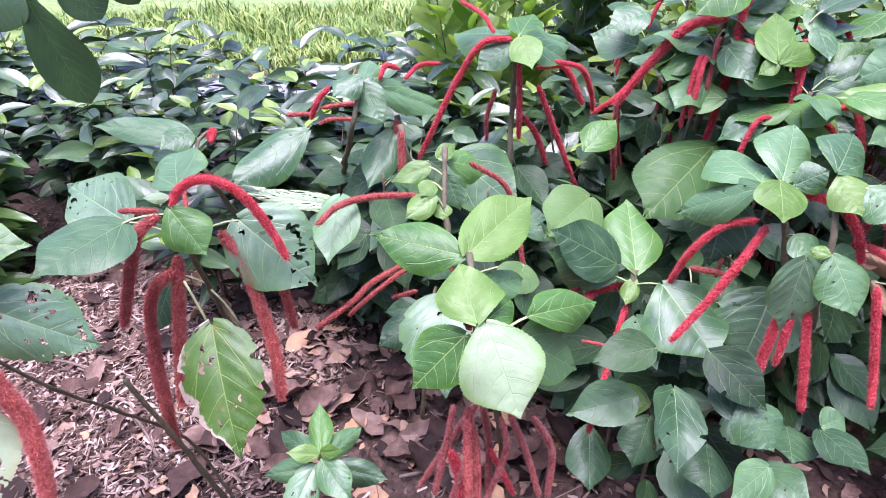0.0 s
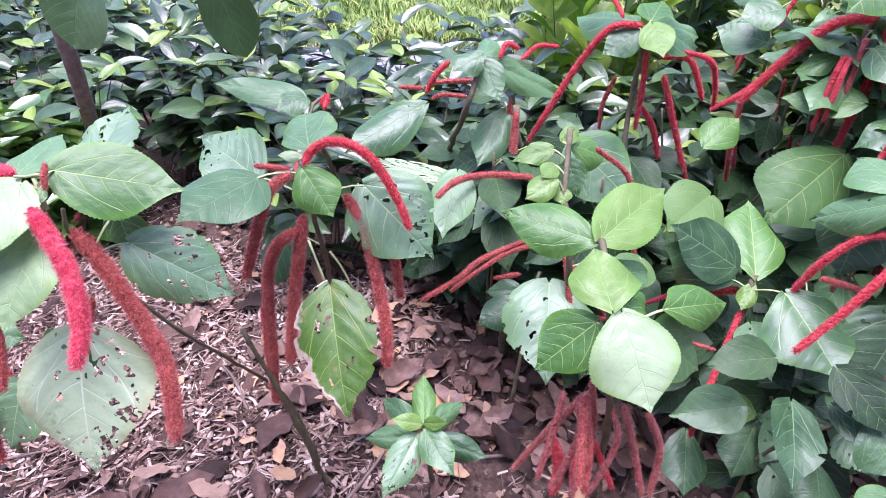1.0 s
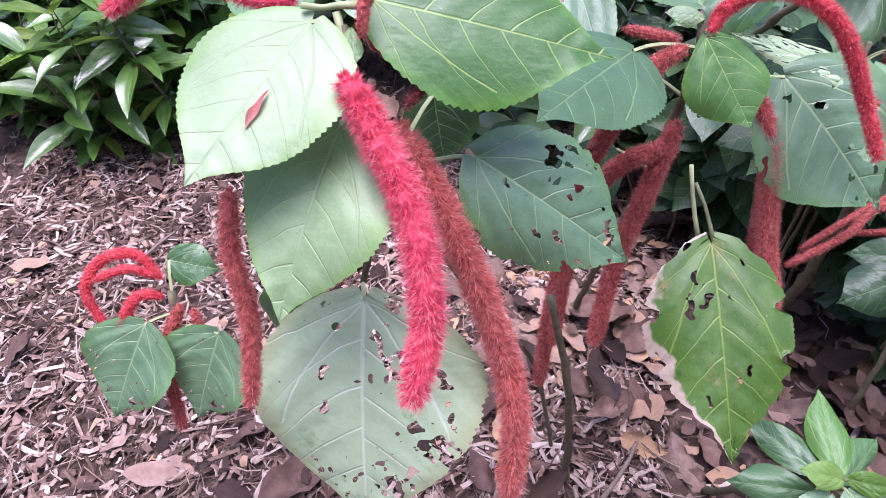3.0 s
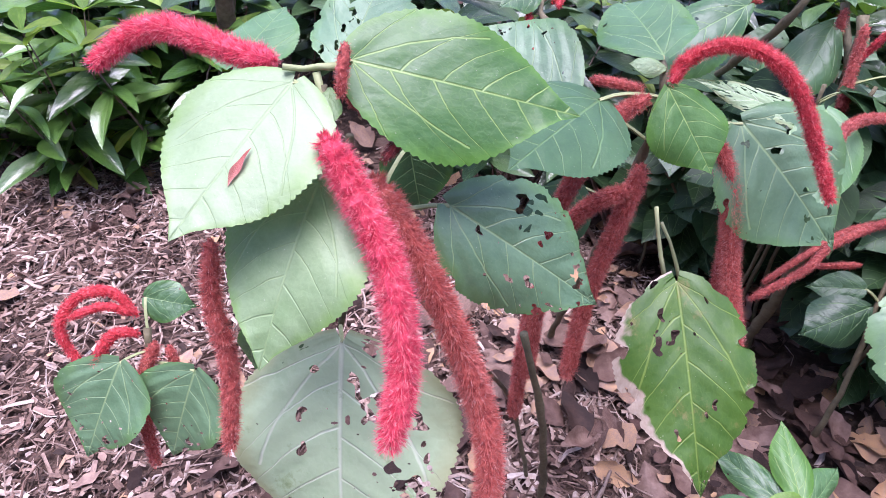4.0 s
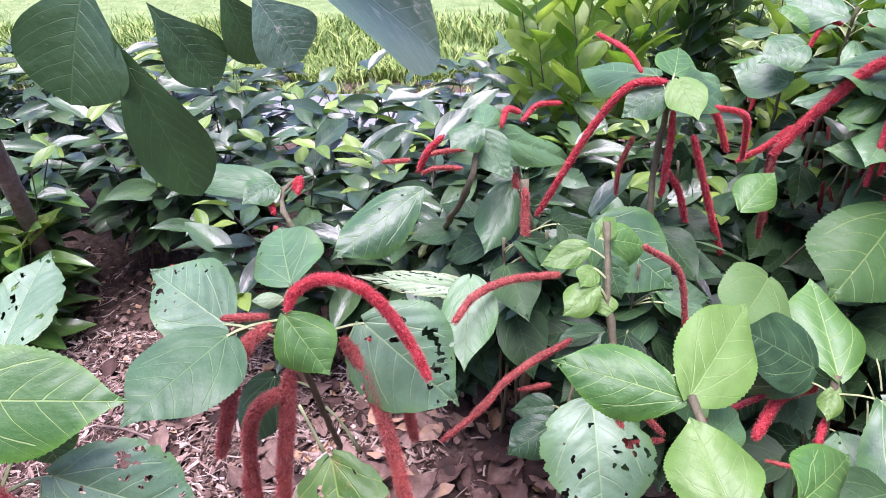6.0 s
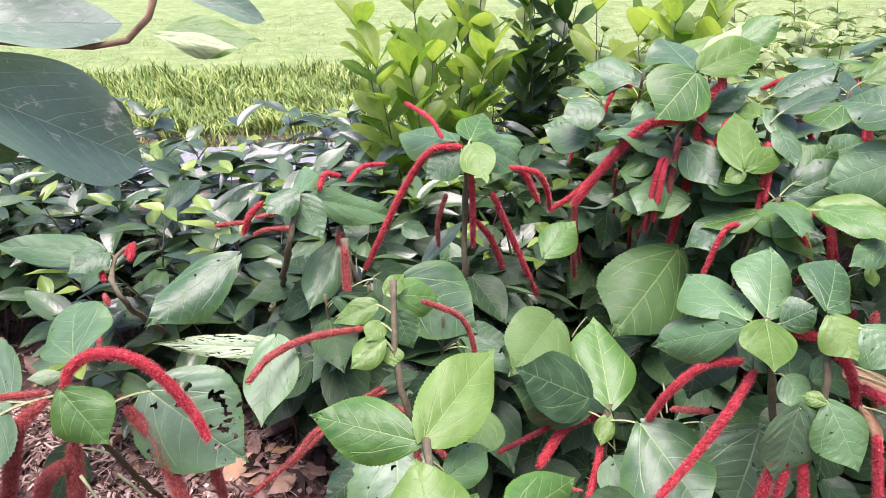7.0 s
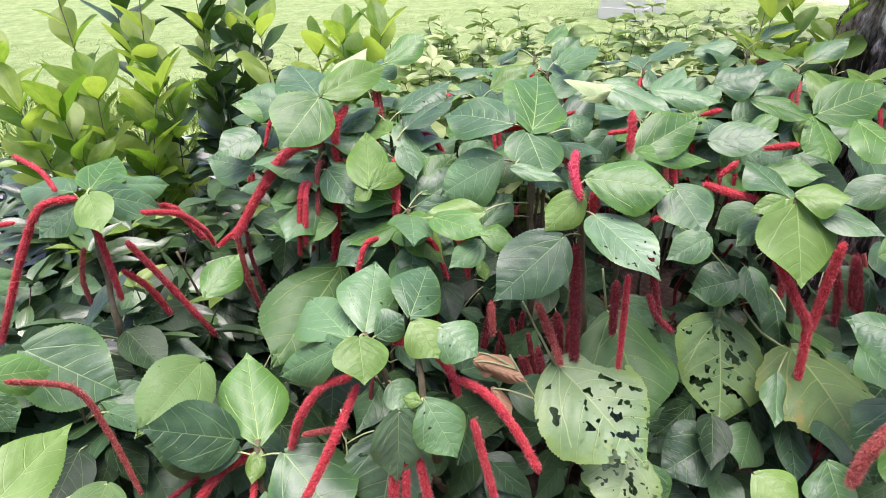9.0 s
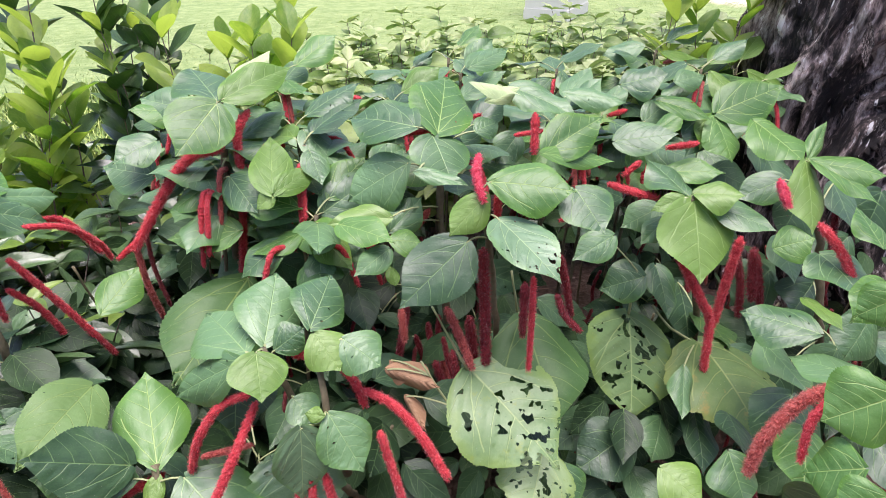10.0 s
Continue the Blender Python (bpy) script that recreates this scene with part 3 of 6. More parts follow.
def leaf(P, base, tip, width, kind, twist=None, form=None):
    twist = rnd.uniform(-0.18, 0.18) if twist is None else twist
    me = rnd.choice(BLADES[kind]) if form is None else BLADES[kind][form]
    ob = part("leaf", me, P, leaf_pose(base, tip, width, twist))
    lines = STALKS.get(P.name)
    if lines:
        pts = np.vstack(lines)
        off = pts - np.array(base)
        cost = np.linalg.norm(off, axis=1) + 0.8 * np.maximum(off[:, 2], -0.02)
        best = pts[cost.argmin()]
        if np.linalg.norm(best - np.array(base)) < 0.13:
            petiole(P, base, best, ob)


def catkin(P, radius, kind, *points, dense=1.0):
    """A furry hanging spike: a knobbly core with round ends and many fine hairs."""
    radius *= 0.88
    line, n = spline(points, radius * 0.4)
    t = np.linspace(0, 1, len(line))
    head, tail = t * n / radius, (1 - t) * n / radius
    shape = radius * (0.86 + 0.14 * np.sin(np.pi * np.clip(t * 1.15, 0, 1)))
    shape *= np.sqrt(np.clip(1 - (1 - np.clip(head, 0, 1)) ** 2, 0.03, 1)) * np.sqrt(np.clip(1 - (1 - np.clip(tail / 1.6, 0, 1)) ** 2, 0.05, 1))
    shape *= 1 + 0.08 * np.sin(t * n / radius * 1.3 + radius * 9e3) * np.sin(t * 21)
    shape *= 1 + 0.035 * nrnd.normal(size=len(line)) * (len(line) > 8)
    verts, faces = tube(line, shape * 0.66, 9, 0.10)
    count = int(np.clip(n * radius * 3.2e6, 500, 11000) * dense)
    d, a, b = frames_along(line)
    i = nrnd.uniform(0, len(line) - 1.001, count)
    k, f = i.astype(int), (i % 1)[:, None]
    pos = line[k] * (1 - f) + line[k + 1] * f
    ang = nrnd.uniform(0, 2 * np.pi, count)[:, None]
    out = np.cos(ang) * a[k] + np.sin(ang) * b[k]
    cap = (np.clip(1 - tail[k], 0, 1) - np.clip(1 - head[k], 0, 1))[:, None]
    out = out + 0.9 * cap * d[k]
    out /= np.linalg.norm(out, axis=1)[:, None]
    rad = shape[k][:, None]
    reach = nrnd.uniform(0.84, 1.05, (count, 1)) + 0.05 * (nrnd.uniform(size=(count, 1)) > 0.95)
    tuft = np.sin(ang[:, 0] * 3 + i * 1.9) * np.sin(ang[:, 0] * 5 - i * 1.1)
    reach = reach * (1 + 0.09 * tuft[:, None])
    root = pos + out * rad * 0.56
    tip = pos + out * (rad * 0.3 + radius * 0.7 * (rad / radius) ** 0.3) * reach + d[k] * rad * nrnd.normal(0.12, 0.16, (count, 1)) + nrnd.normal(size=(count, 3)) * rad * 0.11
    across = np.cross(out, tip - root)
    across /= np.linalg.norm(across, axis=1)[:, None] + 1e-9
    spin = nrnd.normal(size=(count, 3))
    across = across + 0.8 * spin - out * (spin * out).sum(1)[:, None] * 0.8
    across /= np.linalg.norm(across, axis=1)[:, None] + 1e-9
    wide = np.clip(radius * 0.03, 0.00022, 0.00030) * (0.62 if dense > 1 else 1) * nrnd.uniform(0.7, 1.3, (count, 1))
    base = len(verts)
    hair = np.stack([root - across * wide, root + across * wide, tip], 1).reshape(-1, 3)
    verts += [tuple(v) for v in hair]
    faces += [(base + 3 * j, base + 3 * j + 1, base + 3 * j + 2) for j in range(count)]
    grade = np.zeros((len(verts), 2))
    grade[base + 2 :: 3, 1] = 1
    return part("catkin", mesh_of("catkin", verts, faces, CATKIN[kind], grade, smooth=False), P)


def twig(P, radius, kind, *points):
    line, n = spline(points, 0.02)
    t = np.linspace(0, 1, len(line))
    return part("twig", mesh_of("twig", *tube(line, max(radius, 0.0022) * (1.2 - 0.5 * t), 8, 0.06), TAN if radius < 0.004 else WOOD), P)


# ---- ground ----
def ground_sheet():
    n = 90
    c = np.r_[-400, -120, -40, -15, np.linspace(-6, 9, n), 15, 40, 120, 400]
    xx, yy = np.meshgrid(c, c)
    zz = np.array([[0.012 * noise.noise((x * 2.2, y * 2.2, 0)) + 0.006 * noise.noise((x * 9, y * 9, 3)) if abs(x) < 9 and abs(y) < 9 else 0 for x in c] for y in c]) - 0.006
    w = len(c)
    faces = [(j * w + i, j * w + i + 1, (j + 1) * w + i + 1, (j + 1) * w + i) for j in range(w - 1) for i in range(w - 1)]
    g = new("ground", mesh_of("ground", np.stack([xx, yy, zz], -1).reshape(-1, 3), faces, GROUND))
    return tagged(g, "brown mulched planting bed with green lawn beyond", "ground", kind="structure")


ground = ground_sheet()


# ---- unseen wall added behind the camera to block low frontal light ----
b = bmesh.new()
bmesh.ops.create_cube(b, size=1)
bmesh.ops.scale(b, vec=(14.0, 0.24, 2.0), verts=b.verts)
bmesh.ops.bevel(b, geom=b.edges[:], offset=0.015, segments=2)
me = bpy.data.meshes.new("wall_south")
b.to_mesh(me)
b.free()
me.materials.append(rough_material("weathered_render", ((0.3, (0.15, 0.14, 0.12)), (0.7, (0.27, 0.25, 0.22))), 30, 0.5, 0.9))
wall = new("wall_south", me)
wall.matrix_basis = pose(0.3, -1.7, 0.98)
tagged(wall, "plain grey-brown wall, unseen, added to block light from behind the camera", "wall", kind="structure")


# ---- bed litter ----
def chips(name, count, x0, x1, y0, y1, seed):
    g = np.random.default_rng(seed)
    verts, faces = [], []
    for j in range(count):
        x, y = g.uniform(x0, x1), g.uniform(y0, y1)
        straw = g.uniform() < 0.3
        n, w, h = (g.uniform(0.025, 0.08), g.uniform(0.0008, 0.0018), 0.0014) if straw else (0.012 + 0.04 * g.uniform() ** 2, g.uniform(0.0015, 0.006), g.uniform(0.001, 0.003))
        m = Matrix.Translation((x, y, g.uniform(0.002, 0.016))) @ Euler((g.normal() * 0.25, g.normal() * 0.25, g.uniform(0, 6.28))).to_matrix().to_4x4()
        b = len(verts)
        bow = g.normal() * 0.1 * n
        for px, py in ((-n / 2, 0), (0, bow), (n / 2, 0)):
            e = g.uniform(0.5, 1)
            verts += [tuple(m @ Vector((px, py - w * e, 0))), tuple(m @ Vector((px, py + w * e, 0))), tuple(m @ Vector((px, py, h)))]
        for k in (0, 3):
            faces += [(b + k, b + k + 3, b + k + 5, b + k + 2), (b + k + 1, b + k + 2, b + k + 5, b + k + 4), (b + k, b + k + 1, b + k + 4, b + k + 3)]
    ob = new(name, mesh_of(name, verts, faces, CHIP, smooth=False))
    return tagged(ob, "pale brown wood chips and straw scattered over soil", "mulch", kind="stuff")


def litter(name, count, x0, x1, y0, y1, seed):
    """Torn scraps of old leaves, lying flat and curled."""
    g = np.random.default_rng(seed)
    verts, faces = [], []
    for j in range(count):
        x, y, n = g.uniform(x0, x1), g.uniform(y0, y1), g.uniform(0.005, 0.02)
        m = Matrix.Translation((x, y, g.uniform(0.004, 0.018))) @ Euler((g.normal() * 0.35, g.normal() * 0.35, g.uniform(0, 6.28))).to_matrix().to_4x4()
        b = len(verts)
        for k in range(6):
            a, r = k * 1.047, n * g.uniform(0.5, 1)
            verts.append(tuple(m @ Vector((r * math.cos(a), 0.6 * r * math.sin(a), 0.25 * n * g.normal()))))
        verts.append(tuple(m @ Vector((0, 0, 0.2 * n))))
        faces += [(b + k, b + (k + 1) % 6, b + 6) for k in range(6)]
    ob = new(name, mesh_of(name, verts, faces, DEAD, smooth=True))
    return tagged(ob, "torn scraps of old brown leaves on the soil", "leaf litter", kind="stuff")


chips("mulch", 15500, -1.75, -0.25, 0.5, 1.6, 3)
chips("mulch", 4200, -2.8, 0.9, 0.35, 1.9, 8)
litter("leaf_litter", 4500, -2.5, 0.9, 0.4, 2.1, 5)
chips("mulch", 2500, -2.6, 2.2, 1.6, 3.2, 4)

DEADS = [blade("dead_leaf", DEAD, 14, 6, teeth=0, fold=0.1 - 0.2 * (k % 2), droop=0.25 * (k % 3 - 1), wave=0.10, quilt=0.01, seed=k, curl=-0.5 + 0.5 * (k % 3), torn=0.25) for k in range(6)]
for j in range(290):
    x, y = (rnd.uniform(-1.0, 0.75), rnd.uniform(0.6, 1.5)) if j < 200 else (rnd.uniform(-2.4, 0.8), rnd.uniform(0.4, 2.0))
    size = rnd.uniform(0.035, 0.09)
    ob = new("dead_leaf", rnd.choice(DEADS))
    ob.matrix_basis = Matrix.Translation((x, y, rnd.uniform(0.012, 0.03))) @ Euler((rnd.gauss(0, 0.3), rnd.gauss(0, 0.3), rnd.uniform(0, 6.28))).to_matrix().to_4x4() @ Matrix.Diagonal((size * rnd.uniform(0.45, 0.7), size, size * 0.8, 1))
    tagged(ob, "curled dry brown leaf lying on the mulch", "dead leaf", "fallen leaves on the mulch")


def leaf_heap(count, seed):
    """Old leaves lying over each other between the plants."""
    g = random.Random(seed)
    thin = [blade("fallen_leaves", DEAD, 8, 4, teeth=0, fold=0.1 - 0.2 * (k % 2), droop=0.25 * (k % 3 - 1), wave=0.12, quilt=0, seed=k + 20, curl=-0.5 + 0.5 * (k % 3), torn=0.2) for k in range(6)]
    verts, faces, n = [], [], 0
    for j in range(count):
        x, y = (g.uniform(-0.55, 0.7), g.uniform(0.9, 1.6)) if j < count * 0.85 else (g.uniform(-1.2, 0.9), g.uniform(0.6, 1.7))
        s = g.uniform(0.05, 0.13) if j % 5 < 2 else g.uniform(0.03, 0.085)
        me = g.choice(thin)
        m = Matrix.Translation((x, y, g.uniform(0.01, 0.03))) @ Euler((g.gauss(0, 0.22), g.gauss(0, 0.22), g.uniform(0, 6.28))).to_matrix().to_4x4() @ Matrix.Diagonal((s * g.uniform(0.4, 0.65), s, s * 0.8, 1))
        verts += [tuple(m @ v.co) for v in me.vertices]
        faces += [tuple(v + n for v in p.vertices) for p in me.polygons]
        n += len(me.vertices)
    ob = new("fallen_leaves", mesh_of("fallen_leaves", verts, faces, DEAD))
    return tagged(ob, "layer of curled old brown leaves between the plants", "leaf litter", kind="stuff")


leaf_heap(480, 12)


# ---- fallen sticks ----
for at, turn, n in (((-1.12, 0.72), 20, 0.16), ((-0.62, 0.95), 130, 0.22), ((-0.35, 0.75), 65, 0.2), ((-1.3, 1.0), 75, 0.14), ((-0.1, 0.9), 10, 0.18), ((-0.85, 1.2), 160, 0.25)):
    a = radians(turn)
    line, _ = spline([(at[0], at[1], 0.012), (at[0] + 0.5 * n * math.cos(a), at[1] + 0.5 * n * math.sin(a), 0.022), (at[0] + n * math.cos(a + 0.1), at[1] + n * math.sin(a + 0.1), 0.012)], 0.02)
    ob = new("fallen_stick", mesh_of("fallen_stick", *tube(line, np.linspace(0.0045, 0.002, len(line)), 7, 0.08), WOOD))
    tagged(ob, "thin pale dry stick lying on the mulch", "stick", "fallen sticks")


# ---- hedge of glossy shrubs behind the bed ----
def bush(name, label, category, group, at, spread, height, shoots, leaves, kind, tip_kind, size, seed, slim=0.38, tip_share=0.14, low=0.3, joined=False, lift=0.0):
    """A shrub: woody shoots from one foot, with single leaves up each shoot and fresh leaves at the ends."""
    g = random.Random(seed)
    B = new(name)
    B.location = (*at, 0)
    tagged(B, label, category, group)
    heap, wood = {}, [[], []]
    for i in range(shoots):
        a, r = g.uniform(0, 6.28), spread * math.sqrt(g.random())
        h = height * g.uniform(0.72, 1.05)
        top = Vector((at[0] + r * math.cos(a), at[1] + r * math.sin(a), h))
        foot = Vector((at[0] + 0.25 * r * math.cos(a), at[1] + 0.25 * r * math.sin(a), 0))
        mid = foot.lerp(top, 0.55) + Vector((g.gauss(0, 0.03), g.gauss(0, 0.03), 0.03))
        line, n = spline([foot, mid, top], 0.05)
        woody = line[: max(3, int(len(line) * 0.93))]
        verts, faces = tube(woody, np.linspace(0.0045, 0.0012, len(woody)), 5)
        if joined:
            wood[1] += [tuple(v + len(wood[0]) for v in f) for f in faces]
            wood[0] += verts
        else:
            part("stem", mesh_of("stem", verts, faces, WOOD), B)
        for j in range(leaves):
            f = low + (1 - low) * (j + g.random()) / leaves
            p = Vector(line[min(int(f * (len(line) - 1)), len(line) - 1)])
            turn = j * 2.4 + g.uniform(-0.5, 0.5) + i
            if j >= leaves - 3:
                f, p = 0.95, Vector(line[int(0.91 * (len(line) - 1))])
            end = f > 1 - 0.12
            k = tip_kind if g.random() < (0.3 + tip_share if end else tip_share * 0.4) else kind
            rise = g.uniform(0.15, 0.7) if j >= leaves - 3 else g.uniform(0.1, 0.8) if end else g.uniform(-0.3, 0.35)
            s = size * (g.uniform(0.5, 0.75) if k == tip_kind and tip_kind != kind else g.uniform(0.75, 1.2))
            d = Vector((math.cos(turn), math.sin(turn), rise + lift)).normalized() * s
            w = s * slim * g.uniform(0.85, 1.2)
            m = leaf_pose(p, p + d, w, g.gauss(0, 0.3), Vector((0, -0.1, 1)))
            if joined:
                heap.setdefault(k, []).append((g.randrange(4), m))
            else:
                part("leaf", g.choice(BLADES[k]), B, m)
    if joined:
        tagged(part("stem", mesh_of("stem", *wood, WOOD), B), kind="stuff")
        for k, leaves_of in heap.items():
            tagged(part("foliage", joined_blades(k, leaves_of), B), kind="stuff")
    return B


def joined_blades(kind, poses):
    verts, faces, uvs, count = [], [], [], 0
    for which, m in poses:
        me = BLADES[kind][which]
        co = np.empty(len(me.vertices) * 3)
        me.vertices.foreach_get("co", co)
        co = co.reshape(-1, 3)
        a = np.array(m)
        uvs.append(np.stack([co[:, 0] + 0.5, co[:, 1]], 1))
        verts.append(co @ a[:3, :3].T + a[:3, 3])
        faces += [tuple(v + count for v in p.vertices) for p in me.polygons]
        count += len(co)
    return mesh_of("foliage", np.vstack(verts), faces, LEAF[kind], np.vstack(uvs))


HEDGE = "dense glossy dark-green hedge shrub with yellow-green shoot tips"
seed = 100
for row, y in enumerate((1.55, 1.9, 2.28, 2.65)):
    for i in range(9):
        seed += 1
        x = -2.75 + i * 0.42 + 0.2 * (row % 2) + rnd.uniform(-0.06, 0.06)
        back = 0.2 if row == 0 and x < -1.5 else 0
        tall = 0.12 if row > 1 and x < -0.9 else 0.0
        if row == 0 and -1.45 < x < -1.0:
            continue
        bush("hedge_shrub", HEDGE, "shrub", "hedge shrubs behind the bed", (x, y + back + rnd.uniform(-0.05, 0.05)), 0.28, (0.54, 0.56, 0.56, 0.48)[row] + tall, (11, 11, 7, 3)[row] + int(tall * 30), 17 if row else 13, "hedge", "hedge_tip", 0.128, seed, 0.40, 0.08, 0.42 if x > -1.0 else 0.3, joined=row > 0)
for x, y in ((0.95, 2.05), (1.3, 1.95), (1.7, 2.0), (1.15, 2.4), (1.55, 2.4), (2.0, 2.5), (2.3, 2.1), (0.75, 2.35), (1.95, 1.85), (2.25, 1.75), (2.6, 2.1), (2.5, 2.6), (1.8, 2.75), (1.3, 2.7), (2.9, 2.4)):
    seed += 1
    bush("hedge_shrub", "pale yellow-green leafy shrub at the edge of the lawn", "shrub", "pale shrubs by the lawn", (x, y), 0.29, 0.82, 23, 20, "grey", "pale_tip", 0.105, seed, 0.5, 0.8, 0.5, joined=True)
for x, y, h, n, k, lab in ((0.14, 2.12, 1.15, 10, "shrub", "upright light-green shrub with oval leaves on thin stems"), (0.45, 2.42, 1.18, 11, "box", "upright dark-green shrub with small oval leaves"), (0.78, 2.05, 1.04, 7, "shrub", "upright green shrub with oval leaves"), (2.15, 1.68, 1.0, 8, "shrub", "upright green shrub beside the big tree")):
    seed += 1
    bush("tall_shrub", lab, "shrub", "upright shrubs", (x, y), 0.25, h, n, 23 if n > 9 and k == "shrub" else 18, k, "shrub", 0.125, seed, 0.50, 0.3, 0.2, lift=1.0)
for x, y in ((-1.42, 1.50), (-1.64, 1.42), (-1.86, 1.46), (-1.5, 1.7), (-2.1, 1.6)):
    seed += 1
    bush("hedge_shrub", "bright glossy green shrub at the end of the hedge", "shrub", "hedge shrubs behind the bed", (x, y), 0.2, 0.46, 10, 15, "bright", "shrub", 0.15, seed, 0.32, 0.25, 0.08)


# ---- undergrowth of the bed ----
for j in range(158):
    x, y = (rnd.uniform(0.07, 0.42), rnd.uniform(1.12, 1.42)) if j >= 142 else (rnd.uniform(-0.3, 0.55), rnd.uniform(1.38, 1.62)) if j >= 126 else (rnd.uniform(0.5, 1.3), rnd.uniform(1.0, 1.5)) if j >= 114 else (rnd.uniform(0.3, 1.6), rnd.uniform(0.75, 1.1)) if j >= 100 else (rnd.uniform(0.3, 1.9), rnd.uniform(1.05, 1.5)) if j < 30 else (rnd.uniform(0.25, 2.2), rnd.uniform(1.4, 2.0)) if j < 58 else (rnd.uniform(0.85, 2.3), rnd.uniform(0.62, 1.15)) if j < 86 else (rnd.uniform(-0.2, 0.4), rnd.uniform(1.5, 1.75))
    P = plant((x, y, 0), "chenille plant with leaves coloured dark as if shaded and thin stems")
    h = rnd.uniform(0.2, 0.36) if j >= 142 else rnd.uniform(0.24, 0.42) if j >= 126 else rnd.uniform(0.2, 0.36) if 58 <= j < 86 else rnd.uniform(0.34, 0.5) if j >= 86 else rnd.uniform(0.3, 0.5) if y < 1.4 else rnd.uniform(0.45, 0.66)
    top = (x + rnd.uniform(-0.08, 0.08), y - rnd.uniform(0, 0.1), h)
    stem(P, 0.003, Vector(top).lerp(Vector((x, y, 0)), 0.18), (x, y, h * 0.45), (x, y, 0.0))
    for i in range(12):
        z = h * rnd.uniform(0.25, 1.0)
        a, s = rnd.uniform(0, 6.28), rnd.uniform(0.07, 0.13)
        b = Vector((x, y, z)) + Vector((math.cos(a), math.sin(a), 0.2)) * rnd.uniform(0.02, 0.07)
        d = Vector((math.cos(a), math.sin(a) - 0.3, rnd.uniform(-0.8, 0.1))).normalized() * s
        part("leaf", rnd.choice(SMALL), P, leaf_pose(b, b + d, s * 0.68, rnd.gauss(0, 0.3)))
        if j < 30:
            petiole(P, b, (x, y, z - 0.02))
    if x > 0.5 and j < 86:
        for i in range(3):
            a = rnd.uniform(0, 6.28)
            c = (x + 0.07 * math.cos(a), y + 0.07 * math.sin(a), h * rnd.uniform(0.75, 1))
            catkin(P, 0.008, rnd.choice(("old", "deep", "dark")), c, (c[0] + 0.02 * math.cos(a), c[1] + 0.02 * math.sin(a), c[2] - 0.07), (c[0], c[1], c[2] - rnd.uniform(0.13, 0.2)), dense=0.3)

# ---- plants added before the hedge to shade the soil, their leaves coloured dark ----
for j in range(14):
    x, y, h = rnd.uniform(-0.24, 0.25), rnd.uniform(1.12, 1.42), rnd.uniform(0.42, 0.56)
    P = plant((x, y, 0), "chenille plant with leaves coloured dark as if shaded and thin stems")
    stem(P, 0.003, (x, y, h), (x + rnd.uniform(-0.03, 0.03), y, h * 0.45), (x, y + 0.03, 0.0))
    for i in range(11):
        z, a, n = h * rnd.uniform(0.72, 1.0), rnd.uniform(0, 6.28), rnd.uniform(0.08, 0.13)
        b = Vector((x, y, z)) + Vector((math.cos(a), math.sin(a), 0.2)) * rnd.uniform(0.02, 0.06)
        d = Vector((math.cos(a), math.sin(a), rnd.uniform(-0.7, 0.1))).normalized() * n
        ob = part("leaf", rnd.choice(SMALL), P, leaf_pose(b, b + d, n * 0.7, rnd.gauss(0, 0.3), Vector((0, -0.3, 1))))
        petiole(P, b, (x, y, z - 0.02), ob)

# ---- canopy of the bed towards the hedge ----
for j in range(34):
    x, y = rnd.uniform(0.5, 2.05), rnd.uniform(1.2, 1.85)
    h = rnd.uniform(0.66, 0.83)
    P = plant((x, y, 0), "leafy chenille plant with broad leaves topping the dense bed")
    stem(P, 0.004, (x, y, h), (x + rnd.uniform(-0.03, 0.03), y + 0.02, h * 0.5), (x, y + 0.04, 0.0))
    for i in range(9):
        a, n = i * 2.4 + rnd.uniform(-0.4, 0.4), rnd.uniform(0.08, 0.135)
        b = Vector((x, y, h - 0.012 * i + 0.02)) + Vector((math.cos(a), math.sin(a), 0.1)) * rnd.uniform(0.015, 0.05)
        d = Vector((math.cos(a), math.sin(a), rnd.uniform(-0.55, 0.3) if i else 0.6)).normalized() * n
        ob = part("leaf", rnd.choice(BLADES[rnd.choice(("mid", "mid", "mid", "fresh", "dark", "lime" if i < 3 else "mid"))]), P, leaf_pose(b, b + d, n * rnd.uniform(0.6, 0.8), rnd.gauss(0, 0.25), Vector((0, -0.25, 1))))
        petiole(P, b, (x, y, b.z - 0.02), ob)
    for i in range(2):
        a = rnd.uniform(3.4, 6.0)
        c = Vector((x + 0.03 * math.cos(a), y + 0.03 * math.sin(a), h - 0.03))
        out = Vector((math.cos(a), math.sin(a), 0))
        catkin(P, 0.009, rnd.choice(("fresh", "fresh", "old")), c, c + out * 0.05 + Vector((0, 0, 0.005)), c + out * 0.085 - Vector((0, 0, rnd.uniform(0.04, 0.12))), dense=0.35)

# ---- sapling reaching over the bed ----
sapling = new("sapling")
sapling.location = (-1.39, 1.72, 0)
tagged(sapling, "slim grey-brown sapling with dark glossy overhanging leaves", "tree")
line, n = spline([(-1.39, 1.72, 0), (-1.34, 1.66, 0.25), (-1.23, 1.52, 0.6), (-1.20, 1.46, 1.0), (-1.10, 1.38, 1.5)], 0.03)
part("trunk", mesh_of("trunk", *tube(line, np.linspace(0.024, 0.016, len(line)), 12, 0.03), WOOD), sapling)
twig(sapling, 0.012, "twig", (-1.07, 1.40, 1.42), (-0.85, 1.1, 1.5), (-0.6, 0.85, 1.38), (-0.3, 0.72, 1.24), (-0.14, 0.70, 1.13))
